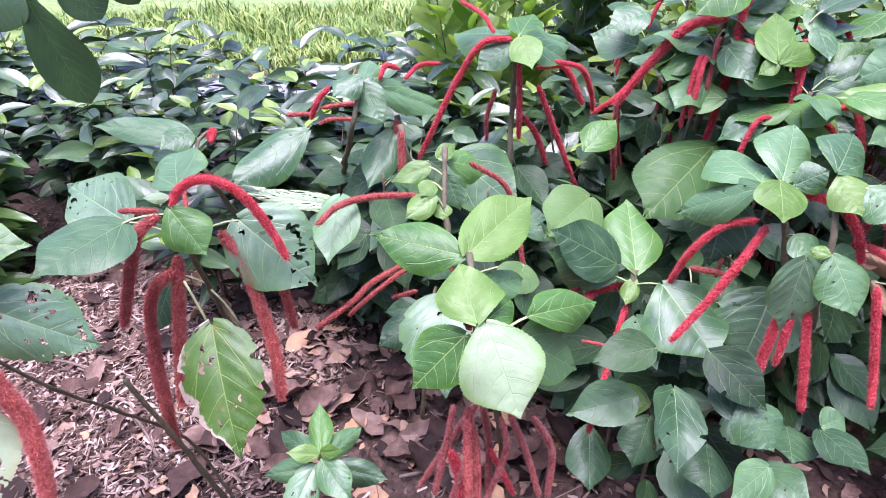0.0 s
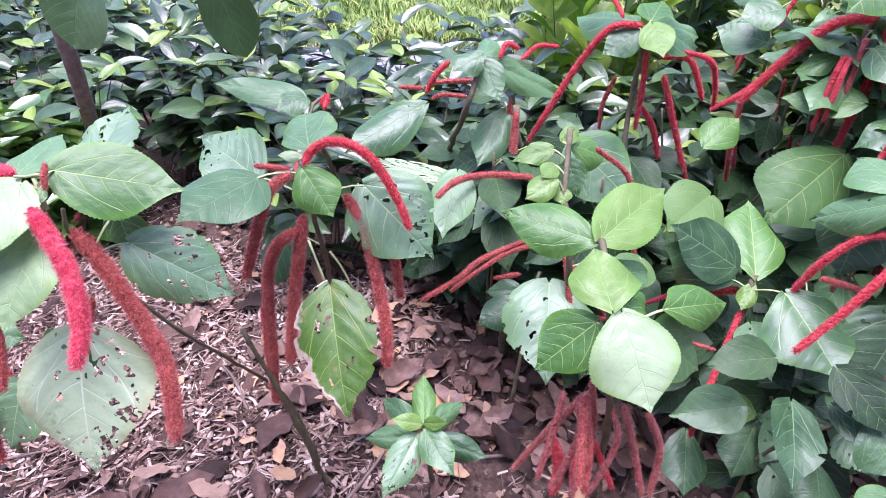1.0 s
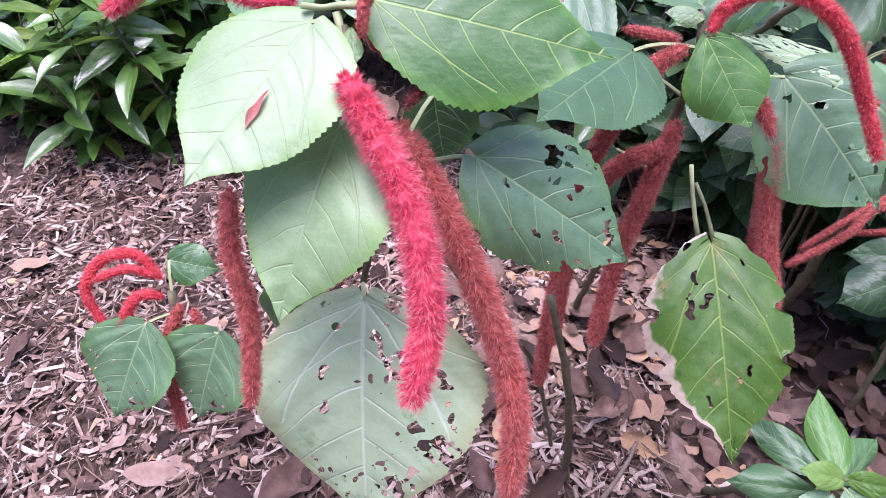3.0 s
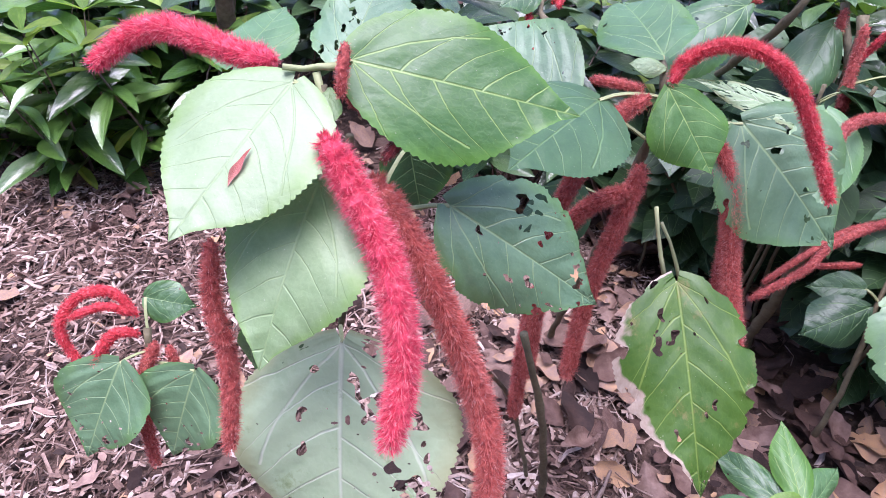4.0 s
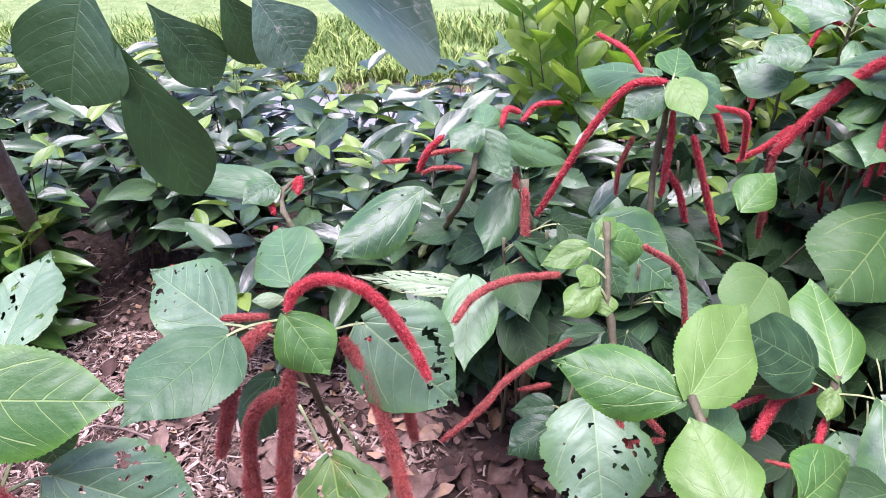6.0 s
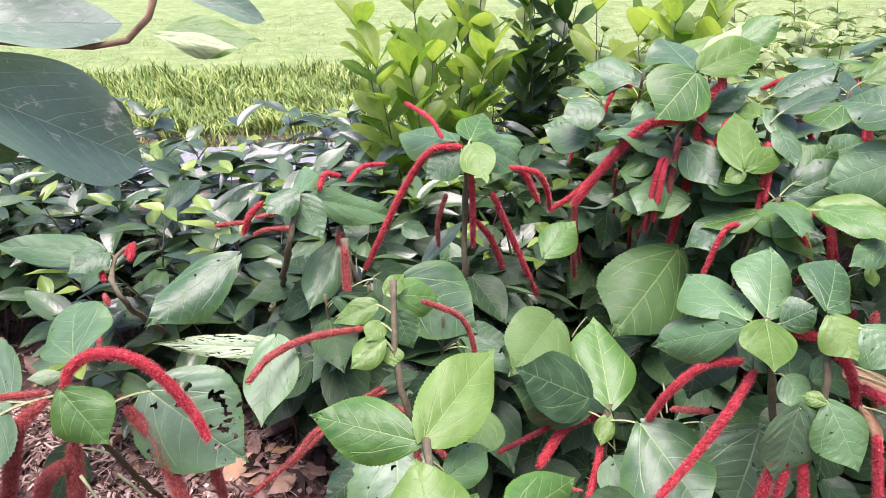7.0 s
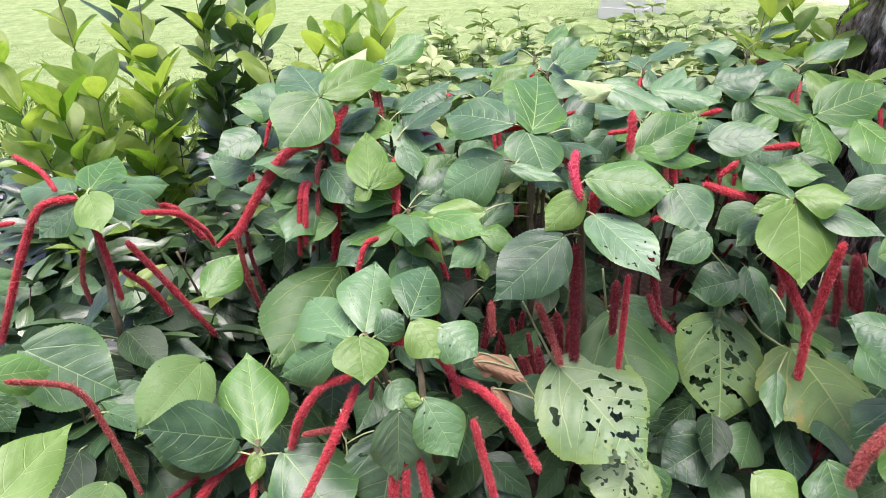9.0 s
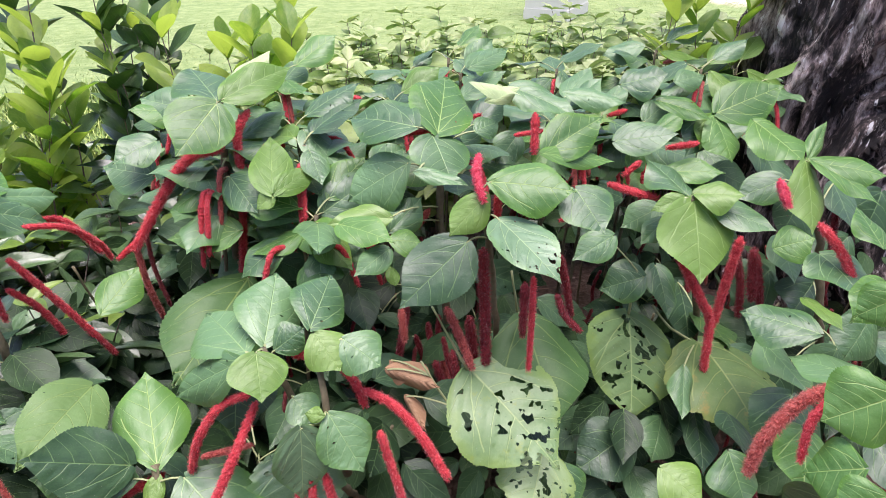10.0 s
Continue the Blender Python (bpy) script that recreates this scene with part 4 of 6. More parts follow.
twig(sapling, 0.005, "twig", (-0.6, 0.85, 1.38), (-0.58, 0.78, 1.2), (-0.58, 0.72, 1.05))
twig(sapling, 0.005, "twig", (-0.5, 0.8, 1.33), (-0.44, 0.76, 1.18), (-0.42, 0.72, 1.04))
twig(sapling, 0.005, "twig", (-0.45, 0.78, 1.3), (-0.34, 0.6, 1.22), (-0.28, 0.42, 1.12))


# leaves of the sapling
P = sapling
leaf(P, (-0.569, 0.772, 0.988), (-0.611, 0.733, 0.872), 0.118, "glossy")
leaf(P, (-0.444, 0.778, 0.992), (-0.405, 0.773, 0.857), 0.062, "glossy")
leaf(P, (-0.469, 0.805, 1.037), (-0.501, 0.770, 0.946), 0.112, "glossy")
leaf(P, (-0.431, 0.823, 1.010), (-0.390, 0.830, 0.942), 0.055, "glossy")
leaf(P, (-0.378, 0.848, 1.019), (-0.353, 0.848, 0.953), 0.046, "glossy")
leaf(P, (-0.294, 0.650, 1.100), (-0.169, 0.740, 0.996), 0.091, "blotched", twist=0.0)
leaf(P, (-0.234, 0.730, 1.059), (-0.196, 0.781, 0.987), 0.047, "blotched")
leaf(P, (-0.272, 0.656, 1.115), (-0.163, 0.726, 1.104), 0.053, "blotched", twist=0.0)
leaf(P, (-0.153, 0.759, 1.086), (-0.091, 0.754, 1.076), 0.020, "pale", twist=0.0)
leaf(P, (-0.149, 0.776, 1.085), (-0.077, 0.774, 1.078), 0.040, "lime", twist=0.0)
leaf(P, (-0.142, 0.798, 1.110), (-0.078, 0.811, 1.090), 0.026, "blotched", twist=0.0)
leaf(P, (-0.278, 0.643, 1.049), (-0.257, 0.644, 1.013), 0.042, "blotched")
twig(P, 0.0013, "twig", (-0.133, 0.724, 1.126), (-0.141, 0.719, 1.107), (-0.154, 0.714, 1.093), (-0.174, 0.706, 1.089), (-0.206, 0.694, 1.093), (-0.243, 0.676, 1.101))


# ---- tree at the end of the bed ----
def big_tree(at, radius):
    T = new("tree")
    T.location = (*at, 0)
    tagged(T, "large tree trunk with dark ridged flaking bark", "tree")
    rows, cols, height = 220, 220, 3.4
    verts = []
    for j in range(rows + 1):
        z = height * j / rows
        flare = 1 + 0.02 * math.exp(-z * 4)
        for i in range(cols):
            a = 2 * math.pi * i / cols
            ca, sa = math.cos(a), math.sin(a)
            tw = 0.5 * noise.noise((ca * 1.5, sa * 1.5, z * 1.6))
            ct, st = math.cos(a + tw), math.sin(a + tw)
            ridge = noise.noise((ct * 4, st * 4, z * 1.1)) * 0.05 + abs(noise.noise((ct * 9, st * 9, z * 2.0 + 7))) * -0.10 + abs(noise.noise((ct * 20, st * 20, z * 4 + 3))) * -0.045 + noise.noise((ct * 45, st * 45, z * 14)) * 0.018 - abs(noise.noise((ct * 13, st * 13, z * 5.5 + 11))) * 0.05
            r = radius * flare * (1 + 0.03 * math.sin(3 * a + 1) * math.exp(-z * 1.5)) + ridge
            r *= 1 - 0.16 * max(0, z - 1.4) ** 1.2 / 2
            verts.append((at[0] + r * ca, at[1] + r * sa, z))
    faces = [(j * cols + i, j * cols + (i + 1) % cols, (j + 1) * cols + (i + 1) % cols, (j + 1) * cols + i) for j in range(rows) for i in range(cols)]
    faces.append(tuple(rows * cols + i for i in range(cols)))
    part("trunk", mesh_of("trunk", verts, faces, BARK), T)
    g = random.Random(21)
    ends = []
    for j in range(6):
        a = j * 0.5 - 0.9
        foot = Vector((at[0] + 0.18 * math.cos(a), at[1] + 0.18 * math.sin(a), 3.2))
        end = foot + Vector((math.cos(a) * g.uniform(0.8, 1.5), math.sin(a) * g.uniform(0.8, 1.5), g.uniform(2.2, 3.2)))
        line, n = spline([foot, foot.lerp(end, 0.5) + Vector((0, 0, 0.15)), end], 0.1)
        part("limb", mesh_of("limb", *tube(line, np.linspace(0.15, 0.04, len(line)), 12, 0.05), BARK), T)
        ends += [Vector(line[k]) for k in range(len(line) // 3, len(line))]
    poses = []
    for j in range(700):
        p = g.choice(ends) + Vector((g.gauss(0, 0.35), g.gauss(0, 0.35), g.gauss(0.1, 0.3)))
        a, n = g.uniform(0, 6.28), g.uniform(0.12, 0.2)
        poses.append((g.randrange(4), leaf_pose(p, p + Vector((math.cos(a), math.sin(a), g.uniform(-0.9, 0.3))).normalized() * n, n * 0.45, g.gauss(0, 0.4), Vector((0, 0, 1)))))
    tagged(part("crown", joined_blades("hedge", poses), T), kind="stuff")
    g = np.random.default_rng(9)
    for j in range(46):
        a, z = g.uniform(2.2, 5.2), g.uniform(0.3, 1.6)
        n, w = g.uniform(0.05, 0.16), g.uniform(0.012, 0.03)
        r = radius * (1 + 0.02 * math.exp(-z * 4)) + 0.012
        me = blade("bark_flake", BARK, 8, 4, peak=0.9, teeth=0, fold=0.2, droop=-0.1, wave=0.1, quilt=0, seed=j, torn=0.3)
        base = Vector((at[0] + r * math.cos(a), at[1] + r * math.sin(a), z))
        part("bark_flake", me, T, leaf_pose(base, base + Vector((g.normal() * 0.01, g.normal() * 0.01, -n)), w, g.normal() * 0.2, Vector((math.cos(a), math.sin(a), 0.1))))
    return T


big_tree((2.54, 1.33), 0.42)

# ---- beyond the bed ----
pav = new("pavement")
tagged(pav, "narrow grey stone paving strip behind the hedge", "paving", kind="structure")
for j in range(15):
    w = 0.40
    b = bmesh.new()
    bmesh.ops.create_cube(b, size=1)
    bmesh.ops.scale(b, vec=(w - 0.012, 0.46, 0.05), verts=b.verts)
    bmesh.ops.bevel(b, geom=b.edges[:], offset=0.006, segments=1)
    me = bpy.data.meshes.new("paving_slab")
    b.to_mesh(me)
    b.free()
    me.materials.append(STONE)
    part("paving_slab", me, pav, pose(-5.2 + w * j, 3.25 + rnd.uniform(-0.005, 0.005), 0.012 + rnd.uniform(0, 0.004)))


def grass(name, count, x0, x1, y0, y1, h0, h1, seed, label, mat=GRASS):
    g = np.random.default_rng(seed)
    x = g.uniform(x0, x1, count)
    y = y0 + (y1 - y0) * g.uniform(0, 1, count) ** 1.4
    tuft = 0.5 + 0.25 * (np.sin(x * 5.1 + 3 * np.sin(y * 4.3)) + np.sin(x * 11.7 + y * 9.1))
    h = g.uniform(h0, h1, count) * (0.35 + 0.75 * tuft)
    a, lean = g.uniform(0, 6.28, count), g.uniform(0.3, 1.5, count) * h
    w = 0.0035 + 0.012 * h
    dx, dy = np.cos(a), np.sin(a)
    root = np.stack([x, y, np.zeros(count) - 0.004], 1)
    mid = root + np.stack([dx * lean * 0.35, dy * lean * 0.35, h * 0.6], 1)
    tip = root + np.stack([dx * lean, dy * lean, h * 0.95], 1)
    side = np.stack([-dy * w, dx * w, np.zeros(count)], 1)
    verts = np.stack([root - side, root + side, mid + side * 0.8, mid - side * 0.8, tip], 1).reshape(-1, 3)
    faces = []
    for j in range(count):
        b = 5 * j
        faces += [(b, b + 1, b + 2, b + 3), (b + 3, b + 2, b + 4)]
    ob = new(name, mesh_of(name, verts, faces, mat, smooth=False))
    return tagged(ob, label, "grass", kind="stuff")


grass("grass", 30000, -4.5, 4.5, 3.8, 5.3, 0.05, 0.16, 1, "long uncut green grass along the lawn edge")
grass("grass", 45000, -7, 9, 4.7, 8.0, 0.006, 0.017, 2, "sunlit short yellow-green lawn grass", LAWN)
grass("grass", 14000, 1.0, 6.0, 2.9, 4.4, 0.03, 0.10, 6, "green lawn grass running up to the pale shrubs")
grass("grass", 7000, -4.0, 3.0, 3.3, 4.1, 0.03, 0.09, 3, "sparse low weeds on the dirt verge")


def pillar(at):
    T = new("utility_cabinet")
    T.location = (*at, 0)
    tagged(T, "pale grey rendered cabinet standing on the lawn", "cabinet")
    for nm, size, z in (("body", (0.85, 0.5, 1.2), 0.66), ("plinth", (0.87, 0.52, 0.12), 0.06), ("lid", (0.92, 0.57, 0.06), 1.29)):
        b = bmesh.new()
        bmesh.ops.create_cube(b, size=1)
        bmesh.ops.scale(b, vec=size, verts=b.verts)
        bmesh.ops.bevel(b, geom=b.edges[:], offset=0.012, segments=2)
        me = bpy.data.meshes.new(nm)
        b.to_mesh(me)
        b.free()
        me.materials.append(PILLAR)
        part(nm, me, T, pose(*at, z, 0, 0, 35))


pillar((5.4, 6.6))

scrap = new("flower_scrap", blade("flower_scrap", CATKIN["dusty"], 10, 4, peak=1.0, teeth=0, fold=0.4, droop=0.1, wave=0.1, seed=3))
scrap.matrix_basis = leaf_pose((-0.5956, 0.5337, 0.7560), (-0.6005, 0.5143, 0.7452), 0.0042)
tagged(scrap, "dried pinkish flower scrap lying on a pale leaf", "flower scrap")


# ---- chenille plants of the bed ----
P = plant((-0.420, 0.844, 0.0), "chenille plant with broad pale-green leaves and bright red furry catkins")
stem(P, 0.0025, (-0.566, 0.594, 0.736), (-0.567, 0.598, 0.679), (-0.518, 0.655, 0.518), (-0.496, 0.727, 0.395), (-0.461, 0.827, 0.206), (-0.420, 0.844, 0.000))
stem(P, 0.0044, (-0.453, 0.714, 0.469), (-0.419, 0.732, 0.319), (-0.390, 0.795, 0.000))
stem(P, 0.0017, (-0.574, 0.583, 0.772), (-0.576, 0.581, 0.741), (-0.575, 0.590, 0.622), (-0.578, 0.577, 0.585))
stem(P, 0.0018, (-0.595, 0.578, 0.782), (-0.583, 0.584, 0.780), (-0.567, 0.589, 0.781), mat=PETIOLE, name="petiole")
stem(P, 0.0022, (-0.579, 0.585, 0.778), (-0.573, 0.579, 0.762), (-0.568, 0.575, 0.746), mat=PETIOLE, name="petiole")
leaf(P, (-0.589, 0.576, 0.775), (-0.620, 0.483, 0.732), 0.096, "young", twist=0.0, form=0)
leaf(P, (-0.564, 0.599, 0.781), (-0.433, 0.627, 0.755), 0.090, "fresh", twist=0.0, form=0)
leaf(P, (-0.506, 0.606, 0.688), (-0.391, 0.611, 0.622), 0.093, "hole", twist=0.0)
# mid-green leaf with a bluish sheen; the pale young colour paints that sheen
leaf(P, (-0.569, 0.553, 0.728), (-0.577, 0.463, 0.672), 0.089, "young", twist=0.0, form=2)
leaf(P, (-0.568, 0.556, 0.591), (-0.545, 0.451, 0.452), 0.175, "whitehole", twist=0.0)
leaf(P, (-0.700, 0.691, 0.719), (-0.701, 0.789, 0.736), 0.070, "mid", twist=0.0)
leaf(P, (-0.624, 0.731, 0.713), (-0.625, 0.836, 0.769), 0.087, "hole", twist=0.0)
leaf(P, (-0.548, 0.654, 0.699), (-0.537, 0.644, 0.648), 0.055, "mid", twist=0.0)
leaf(P, (-0.571, 0.583, 0.770), (-0.567, 0.563, 0.756), 0.016, "young", twist=0.0)
leaf(P, (-0.680, 0.624, 0.516), (-0.655, 0.609, 0.426), 0.076, "mid", twist=0.0)
catkin(P, 0.0136, "pink", (-0.560, 0.547, 0.763), (-0.541, 0.535, 0.741), (-0.520, 0.521, 0.714), (-0.508, 0.505, 0.687), (-0.501, 0.490, 0.659), (-0.502, 0.466, 0.627), dense=2.6)
catkin(P, 0.0144, "old", (-0.548, 0.578, 0.720), (-0.527, 0.574, 0.689), (-0.498, 0.563, 0.640), (-0.469, 0.551, 0.574), (-0.453, 0.529, 0.534), (-0.449, 0.508, 0.478), dense=2.6)
catkin(P, 0.0112, "pink", (-0.606, 0.589, 0.779), (-0.633, 0.597, 0.777), (-0.663, 0.604, 0.780), (-0.689, 0.611, 0.780), (-0.713, 0.609, 0.773), (-0.740, 0.601, 0.754), dense=2.6)
catkin(P, 0.0092, "old", (-0.626, 0.523, 0.697), (-0.622, 0.505, 0.663), (-0.614, 0.495, 0.624), (-0.611, 0.471, 0.571), dense=2.6)
catkin(P, 0.0056, "old", (-0.562, 0.589, 0.795), (-0.561, 0.580, 0.784), (-0.561, 0.575, 0.771), dense=2.6)
catkin(P, 0.0058, "dark", (-0.528, 0.588, 0.749), (-0.538, 0.574, 0.735), dense=2.6)
catkin(P, 0.0065, "old", (-0.561, 0.584, 0.764), (-0.546, 0.592, 0.756), dense=2.6)
catkin(P, 0.0100, "old", (-0.609, 0.634, 0.574), (-0.633, 0.632, 0.522), (-0.664, 0.645, 0.526), dense=2.6)

P = plant((-1.045, 0.781, 0.0), "low chenille plant with small insect-eaten leaves and curled red catkins")
stem(P, 0.0042, (-0.855, 0.666, 0.406), (-0.871, 0.662, 0.331), (-1.045, 0.781, 0.000))
leaf(P, (-0.865, 0.688, 0.430), (-0.811, 0.695, 0.423), 0.049, "mid")
leaf(P, (-0.867, 0.626, 0.389), (-0.897, 0.556, 0.296), 0.112, "hole")
leaf(P, (-0.788, 0.642, 0.384), (-0.816, 0.588, 0.282), 0.116, "hole")
catkin(P, 0.0094, "fresh", (-0.866, 0.670, 0.418), (-0.892, 0.674, 0.443), (-0.928, 0.662, 0.437), (-0.939, 0.635, 0.413), (-0.917, 0.621, 0.370))
catkin(P, 0.0078, "fresh", (-0.869, 0.670, 0.420), (-0.895, 0.659, 0.435), (-0.929, 0.642, 0.424))
catkin(P, 0.0100, "fresh", (-0.860, 0.658, 0.404), (-0.881, 0.642, 0.411), (-0.902, 0.616, 0.369))
catkin(P, 0.0119, "old", (-0.845, 0.659, 0.393), (-0.861, 0.630, 0.332), (-0.853, 0.603, 0.236))
catkin(P, 0.0095, "old", (-0.832, 0.663, 0.387), (-0.829, 0.656, 0.352), (-0.840, 0.638, 0.296))

P = plant((-0.431, 1.149, 0.0), "chenille plant with large bitten leaves and long drooping dusty-red catkins")
stem(P, 0.0043, (-0.376, 0.865, 0.691), (-0.373, 0.830, 0.674), (-0.382, 0.898, 0.489), (-0.431, 1.149, 0.000))
stem(P, 0.0011, (-0.358, 0.776, 0.598), (-0.348, 0.773, 0.562), (-0.333, 0.762, 0.526), mat=PETIOLE, name="petiole")
stem(P, 0.0012, (-0.343, 0.817, 0.553), (-0.326, 0.817, 0.524), (-0.308, 0.809, 0.486), mat=PETIOLE, name="petiole")
leaf(P, (-0.370, 0.817, 0.691), (-0.320, 0.783, 0.636), 0.071, "fresh", twist=0.0)
leaf(P, (-0.425, 0.787, 0.686), (-0.476, 0.659, 0.693), 0.105, "dark", twist=0.0)
leaf(P, (-0.294, 0.858, 0.648), (-0.180, 0.809, 0.564), 0.138, "hole", twist=0.0)
leaf(P, (-0.260, 1.193, 0.647), (-0.386, 1.071, 0.604), 0.097, "mid", twist=0.0)
leaf(P, (-0.376, 0.869, 0.698), (-0.426, 0.988, 0.720), 0.092, "mid", twist=0.0)
leaf(P, (-0.453, 0.845, 0.655), (-0.570, 0.910, 0.692), 0.108, "hole", twist=0.0)
leaf(P, (-0.169, 1.025, 0.574), (-0.325, 0.967, 0.644), 0.039, "whitehole", twist=0.0)
leaf(P, (-0.175, 1.024, 0.596), (-0.181, 0.890, 0.549), 0.080, "mid", twist=0.0)
leaf(P, (-0.325, 0.754, 0.535), (-0.274, 0.609, 0.425), 0.124, "yellow", twist=0.0)
leaf(P, (-0.375, 0.835, 0.700), (-0.405, 0.821, 0.708), 0.019, "young", twist=0.0)
leaf(P, (-0.430, 0.886, 0.534), (-0.473, 0.841, 0.444), 0.074, "dark", twist=0.0)
catkin(P, 0.0100, "fresh", (-0.368, 0.819, 0.693), (-0.360, 0.833, 0.710), (-0.333, 0.835, 0.726), (-0.299, 0.835, 0.722), (-0.267, 0.832, 0.697), (-0.236, 0.822, 0.649), (-0.216, 0.804, 0.614), dense=2.6)
catkin(P, 0.0133, "old", (-0.317, 0.839, 0.641), (-0.288, 0.825, 0.591), (-0.269, 0.807, 0.514), (-0.251, 0.774, 0.458), (-0.242, 0.737, 0.406), dense=2.6)
catkin(P, 0.0122, "old", (-0.385, 0.810, 0.684), (-0.411, 0.789, 0.666), (-0.436, 0.779, 0.602), (-0.456, 0.760, 0.532), dense=2.6)
catkin(P, 0.0135, "old", (-0.375, 0.810, 0.617), (-0.386, 0.798, 0.547), (-0.399, 0.782, 0.467), (-0.403, 0.750, 0.380), dense=2.6)
catkin(P, 0.0125, "old", (-0.383, 0.794, 0.601), (-0.423, 0.799, 0.559), (-0.445, 0.800, 0.481), (-0.446, 0.776, 0.335), dense=2.6)
catkin(P, 0.0070, "old", (-0.435, 0.804, 0.696), (-0.391, 0.822, 0.686), dense=2.6)
catkin(P, 0.0116, "old", (-0.298, 0.884, 0.600), (-0.266, 0.897, 0.520), (-0.251, 0.885, 0.423), dense=2.6)
catkin(P, 0.0125, "old", (-0.453, 0.796, 0.453), (-0.455, 0.789, 0.365), (-0.454, 0.777, 0.253), dense=2.6)

P = plant((-0.587, 1.766, 0.0), "small dark-leaved shoot with pink catkin buds")
stem(P, 0.0055, (-0.514, 1.395, 0.575), (-0.541, 1.337, 0.561), (-0.494, 1.264, 0.508), (-0.587, 1.766, 0.000))
leaf(P, (-0.561, 1.345, 0.588), (-0.775, 1.364, 0.606), 0.075, "dark")
leaf(P, (-0.552, 1.347, 0.587), (-0.592, 1.278, 0.587), 0.064, "mid")
catkin(P, 0.0108, "fresh", (-0.511, 1.346, 0.563), (-0.512, 1.377, 0.583), (-0.521, 1.357, 0.569))
catkin(P, 0.0097, "fresh", (-0.548, 1.303, 0.543), (-0.557, 1.322, 0.562))
catkin(P, 0.0085, "old", (-0.541, 1.277, 0.534), (-0.526, 1.253, 0.525))
catkin(P, 0.0076, "old", (-0.549, 1.247, 0.504), (-0.538, 1.200, 0.463))
catkin(P, 0.0077, "fresh", (-0.772, 1.300, 0.433), (-0.776, 1.286, 0.415))

P = plant((-0.397, 1.868, 0.0), "chenille plant with small dark leaves and short curled red catkins")
stem(P, 0.0065, (-0.161, 1.297, 0.708), (-0.203, 1.296, 0.568), (-0.397, 1.868, -0.000))
stem(P, 0.0067, (-0.101, 1.349, 0.617), (-0.067, 1.319, 0.478), (-0.024, 1.692, 0.000))
leaf(P, (-0.162, 1.291, 0.720), (-0.213, 1.244, 0.700), 0.063, "mid")
leaf(P, (-0.160, 1.296, 0.705), (-0.118, 1.242, 0.645), 0.064, "dark")
leaf(P, (-0.161, 1.308, 0.707), (-0.155, 1.405, 0.724), 0.055, "mid")
leaf(P, (-0.139, 1.317, 0.690), (0.028, 1.412, 0.604), 0.074, "mid")
leaf(P, (-0.110, 1.331, 0.590), (-0.157, 1.215, 0.516), 0.083, "dark")
catkin(P, 0.0085, "fresh", (-0.093, 1.388, 0.705), (-0.118, 1.357, 0.722), (-0.128, 1.326, 0.704))
catkin(P, 0.0094, "fresh", (-0.226, 1.298, 0.699), (-0.253, 1.299, 0.672), (-0.274, 1.306, 0.630))
catkin(P, 0.0123, "old", (-0.101, 1.335, 0.612), (-0.100, 1.321, 0.544), (-0.101, 1.314, 0.476))
catkin(P, 0.0082, "old", (-0.184, 1.447, 0.612), (-0.238, 1.419, 0.617), (-0.270, 1.399, 0.619))
catkin(P, 0.0080, "old", (-0.200, 1.406, 0.588), (-0.251, 1.389, 0.596), (-0.276, 1.385, 0.587))
catkin(P, 0.0085, "fresh", (-0.008, 1.500, 0.682), (-0.056, 1.488, 0.682), (-0.086, 1.455, 0.663))
catkin(P, 0.0082, "old", (-0.304, 1.440, 0.590), (-0.355, 1.409, 0.600))

P = plant((-0.073, 1.213, 0.0), "stemmy chenille plant with dusty catkins hanging from bare branches")
stem(P, 0.0079, (-0.088, 1.296, 0.617), (-0.082, 1.243, 0.515), (-0.083, 1.131, 0.354), (-0.073, 1.213, 0.000))
stem(P, 0.0052, (0.007, 1.031, 0.684), (0.007, 0.959, 0.598), (0.024, 0.917, 0.502), (0.040, 0.991, 0.294))
catkin(P, 0.0082, "old", (-0.022, 1.049, 0.467), (-0.120, 0.973, 0.456), (-0.156, 0.927, 0.444), (-0.214, 0.883, 0.422))
catkin(P, 0.0089, "old", (-0.045, 1.068, 0.574), (-0.120, 1.017, 0.599), (-0.168, 0.961, 0.612), (-0.193, 0.912, 0.607))
catkin(P, 0.0078, "old", (-0.011, 0.990, 0.481), (0.019, 0.955, 0.486), (0.034, 0.917, 0.423), (0.065, 0.897, 0.346))
catkin(P, 0.0078, "old", (0.022, 0.954, 0.486), (0.059, 0.928, 0.445), (0.099, 0.930, 0.393))
catkin(P, 0.0074, "old", (0.100, 0.925, 0.388), (0.050, 0.931, 0.369))
catkin(P, 0.0072, "old", (0.047, 0.989, 0.673), (0.110, 1.023, 0.610), (0.133, 1.020, 0.517), (0.152, 0.996, 0.410))
catkin(P, 0.0115, "old", (-0.087, 1.272, 0.613), (-0.086, 1.240, 0.528), (-0.078, 1.185, 0.408))
leaf(P, (-0.019, 1.010, 0.657), (-0.082, 0.989, 0.646), 0.040, "lime")
leaf(P, (-0.004, 1.019, 0.667), (0.025, 1.056, 0.683), 0.031, "lime")
leaf(P, (0.010, 1.037, 0.654), (0.085, 1.079, 0.619), 0.064, "fresh")
leaf(P, (-0.013, 0.987, 0.640), (-0.033, 0.954, 0.634), 0.033, "lime")
leaf(P, (-0.009, 0.965, 0.626), (-0.056, 0.928, 0.608), 0.047, "lime")
leaf(P, (0.001, 0.968, 0.612), (0.003, 0.943, 0.595), 0.032, "lime")
leaf(P, (0.009, 1.022, 0.633), (0.032, 0.990, 0.586), 0.055, "mid")
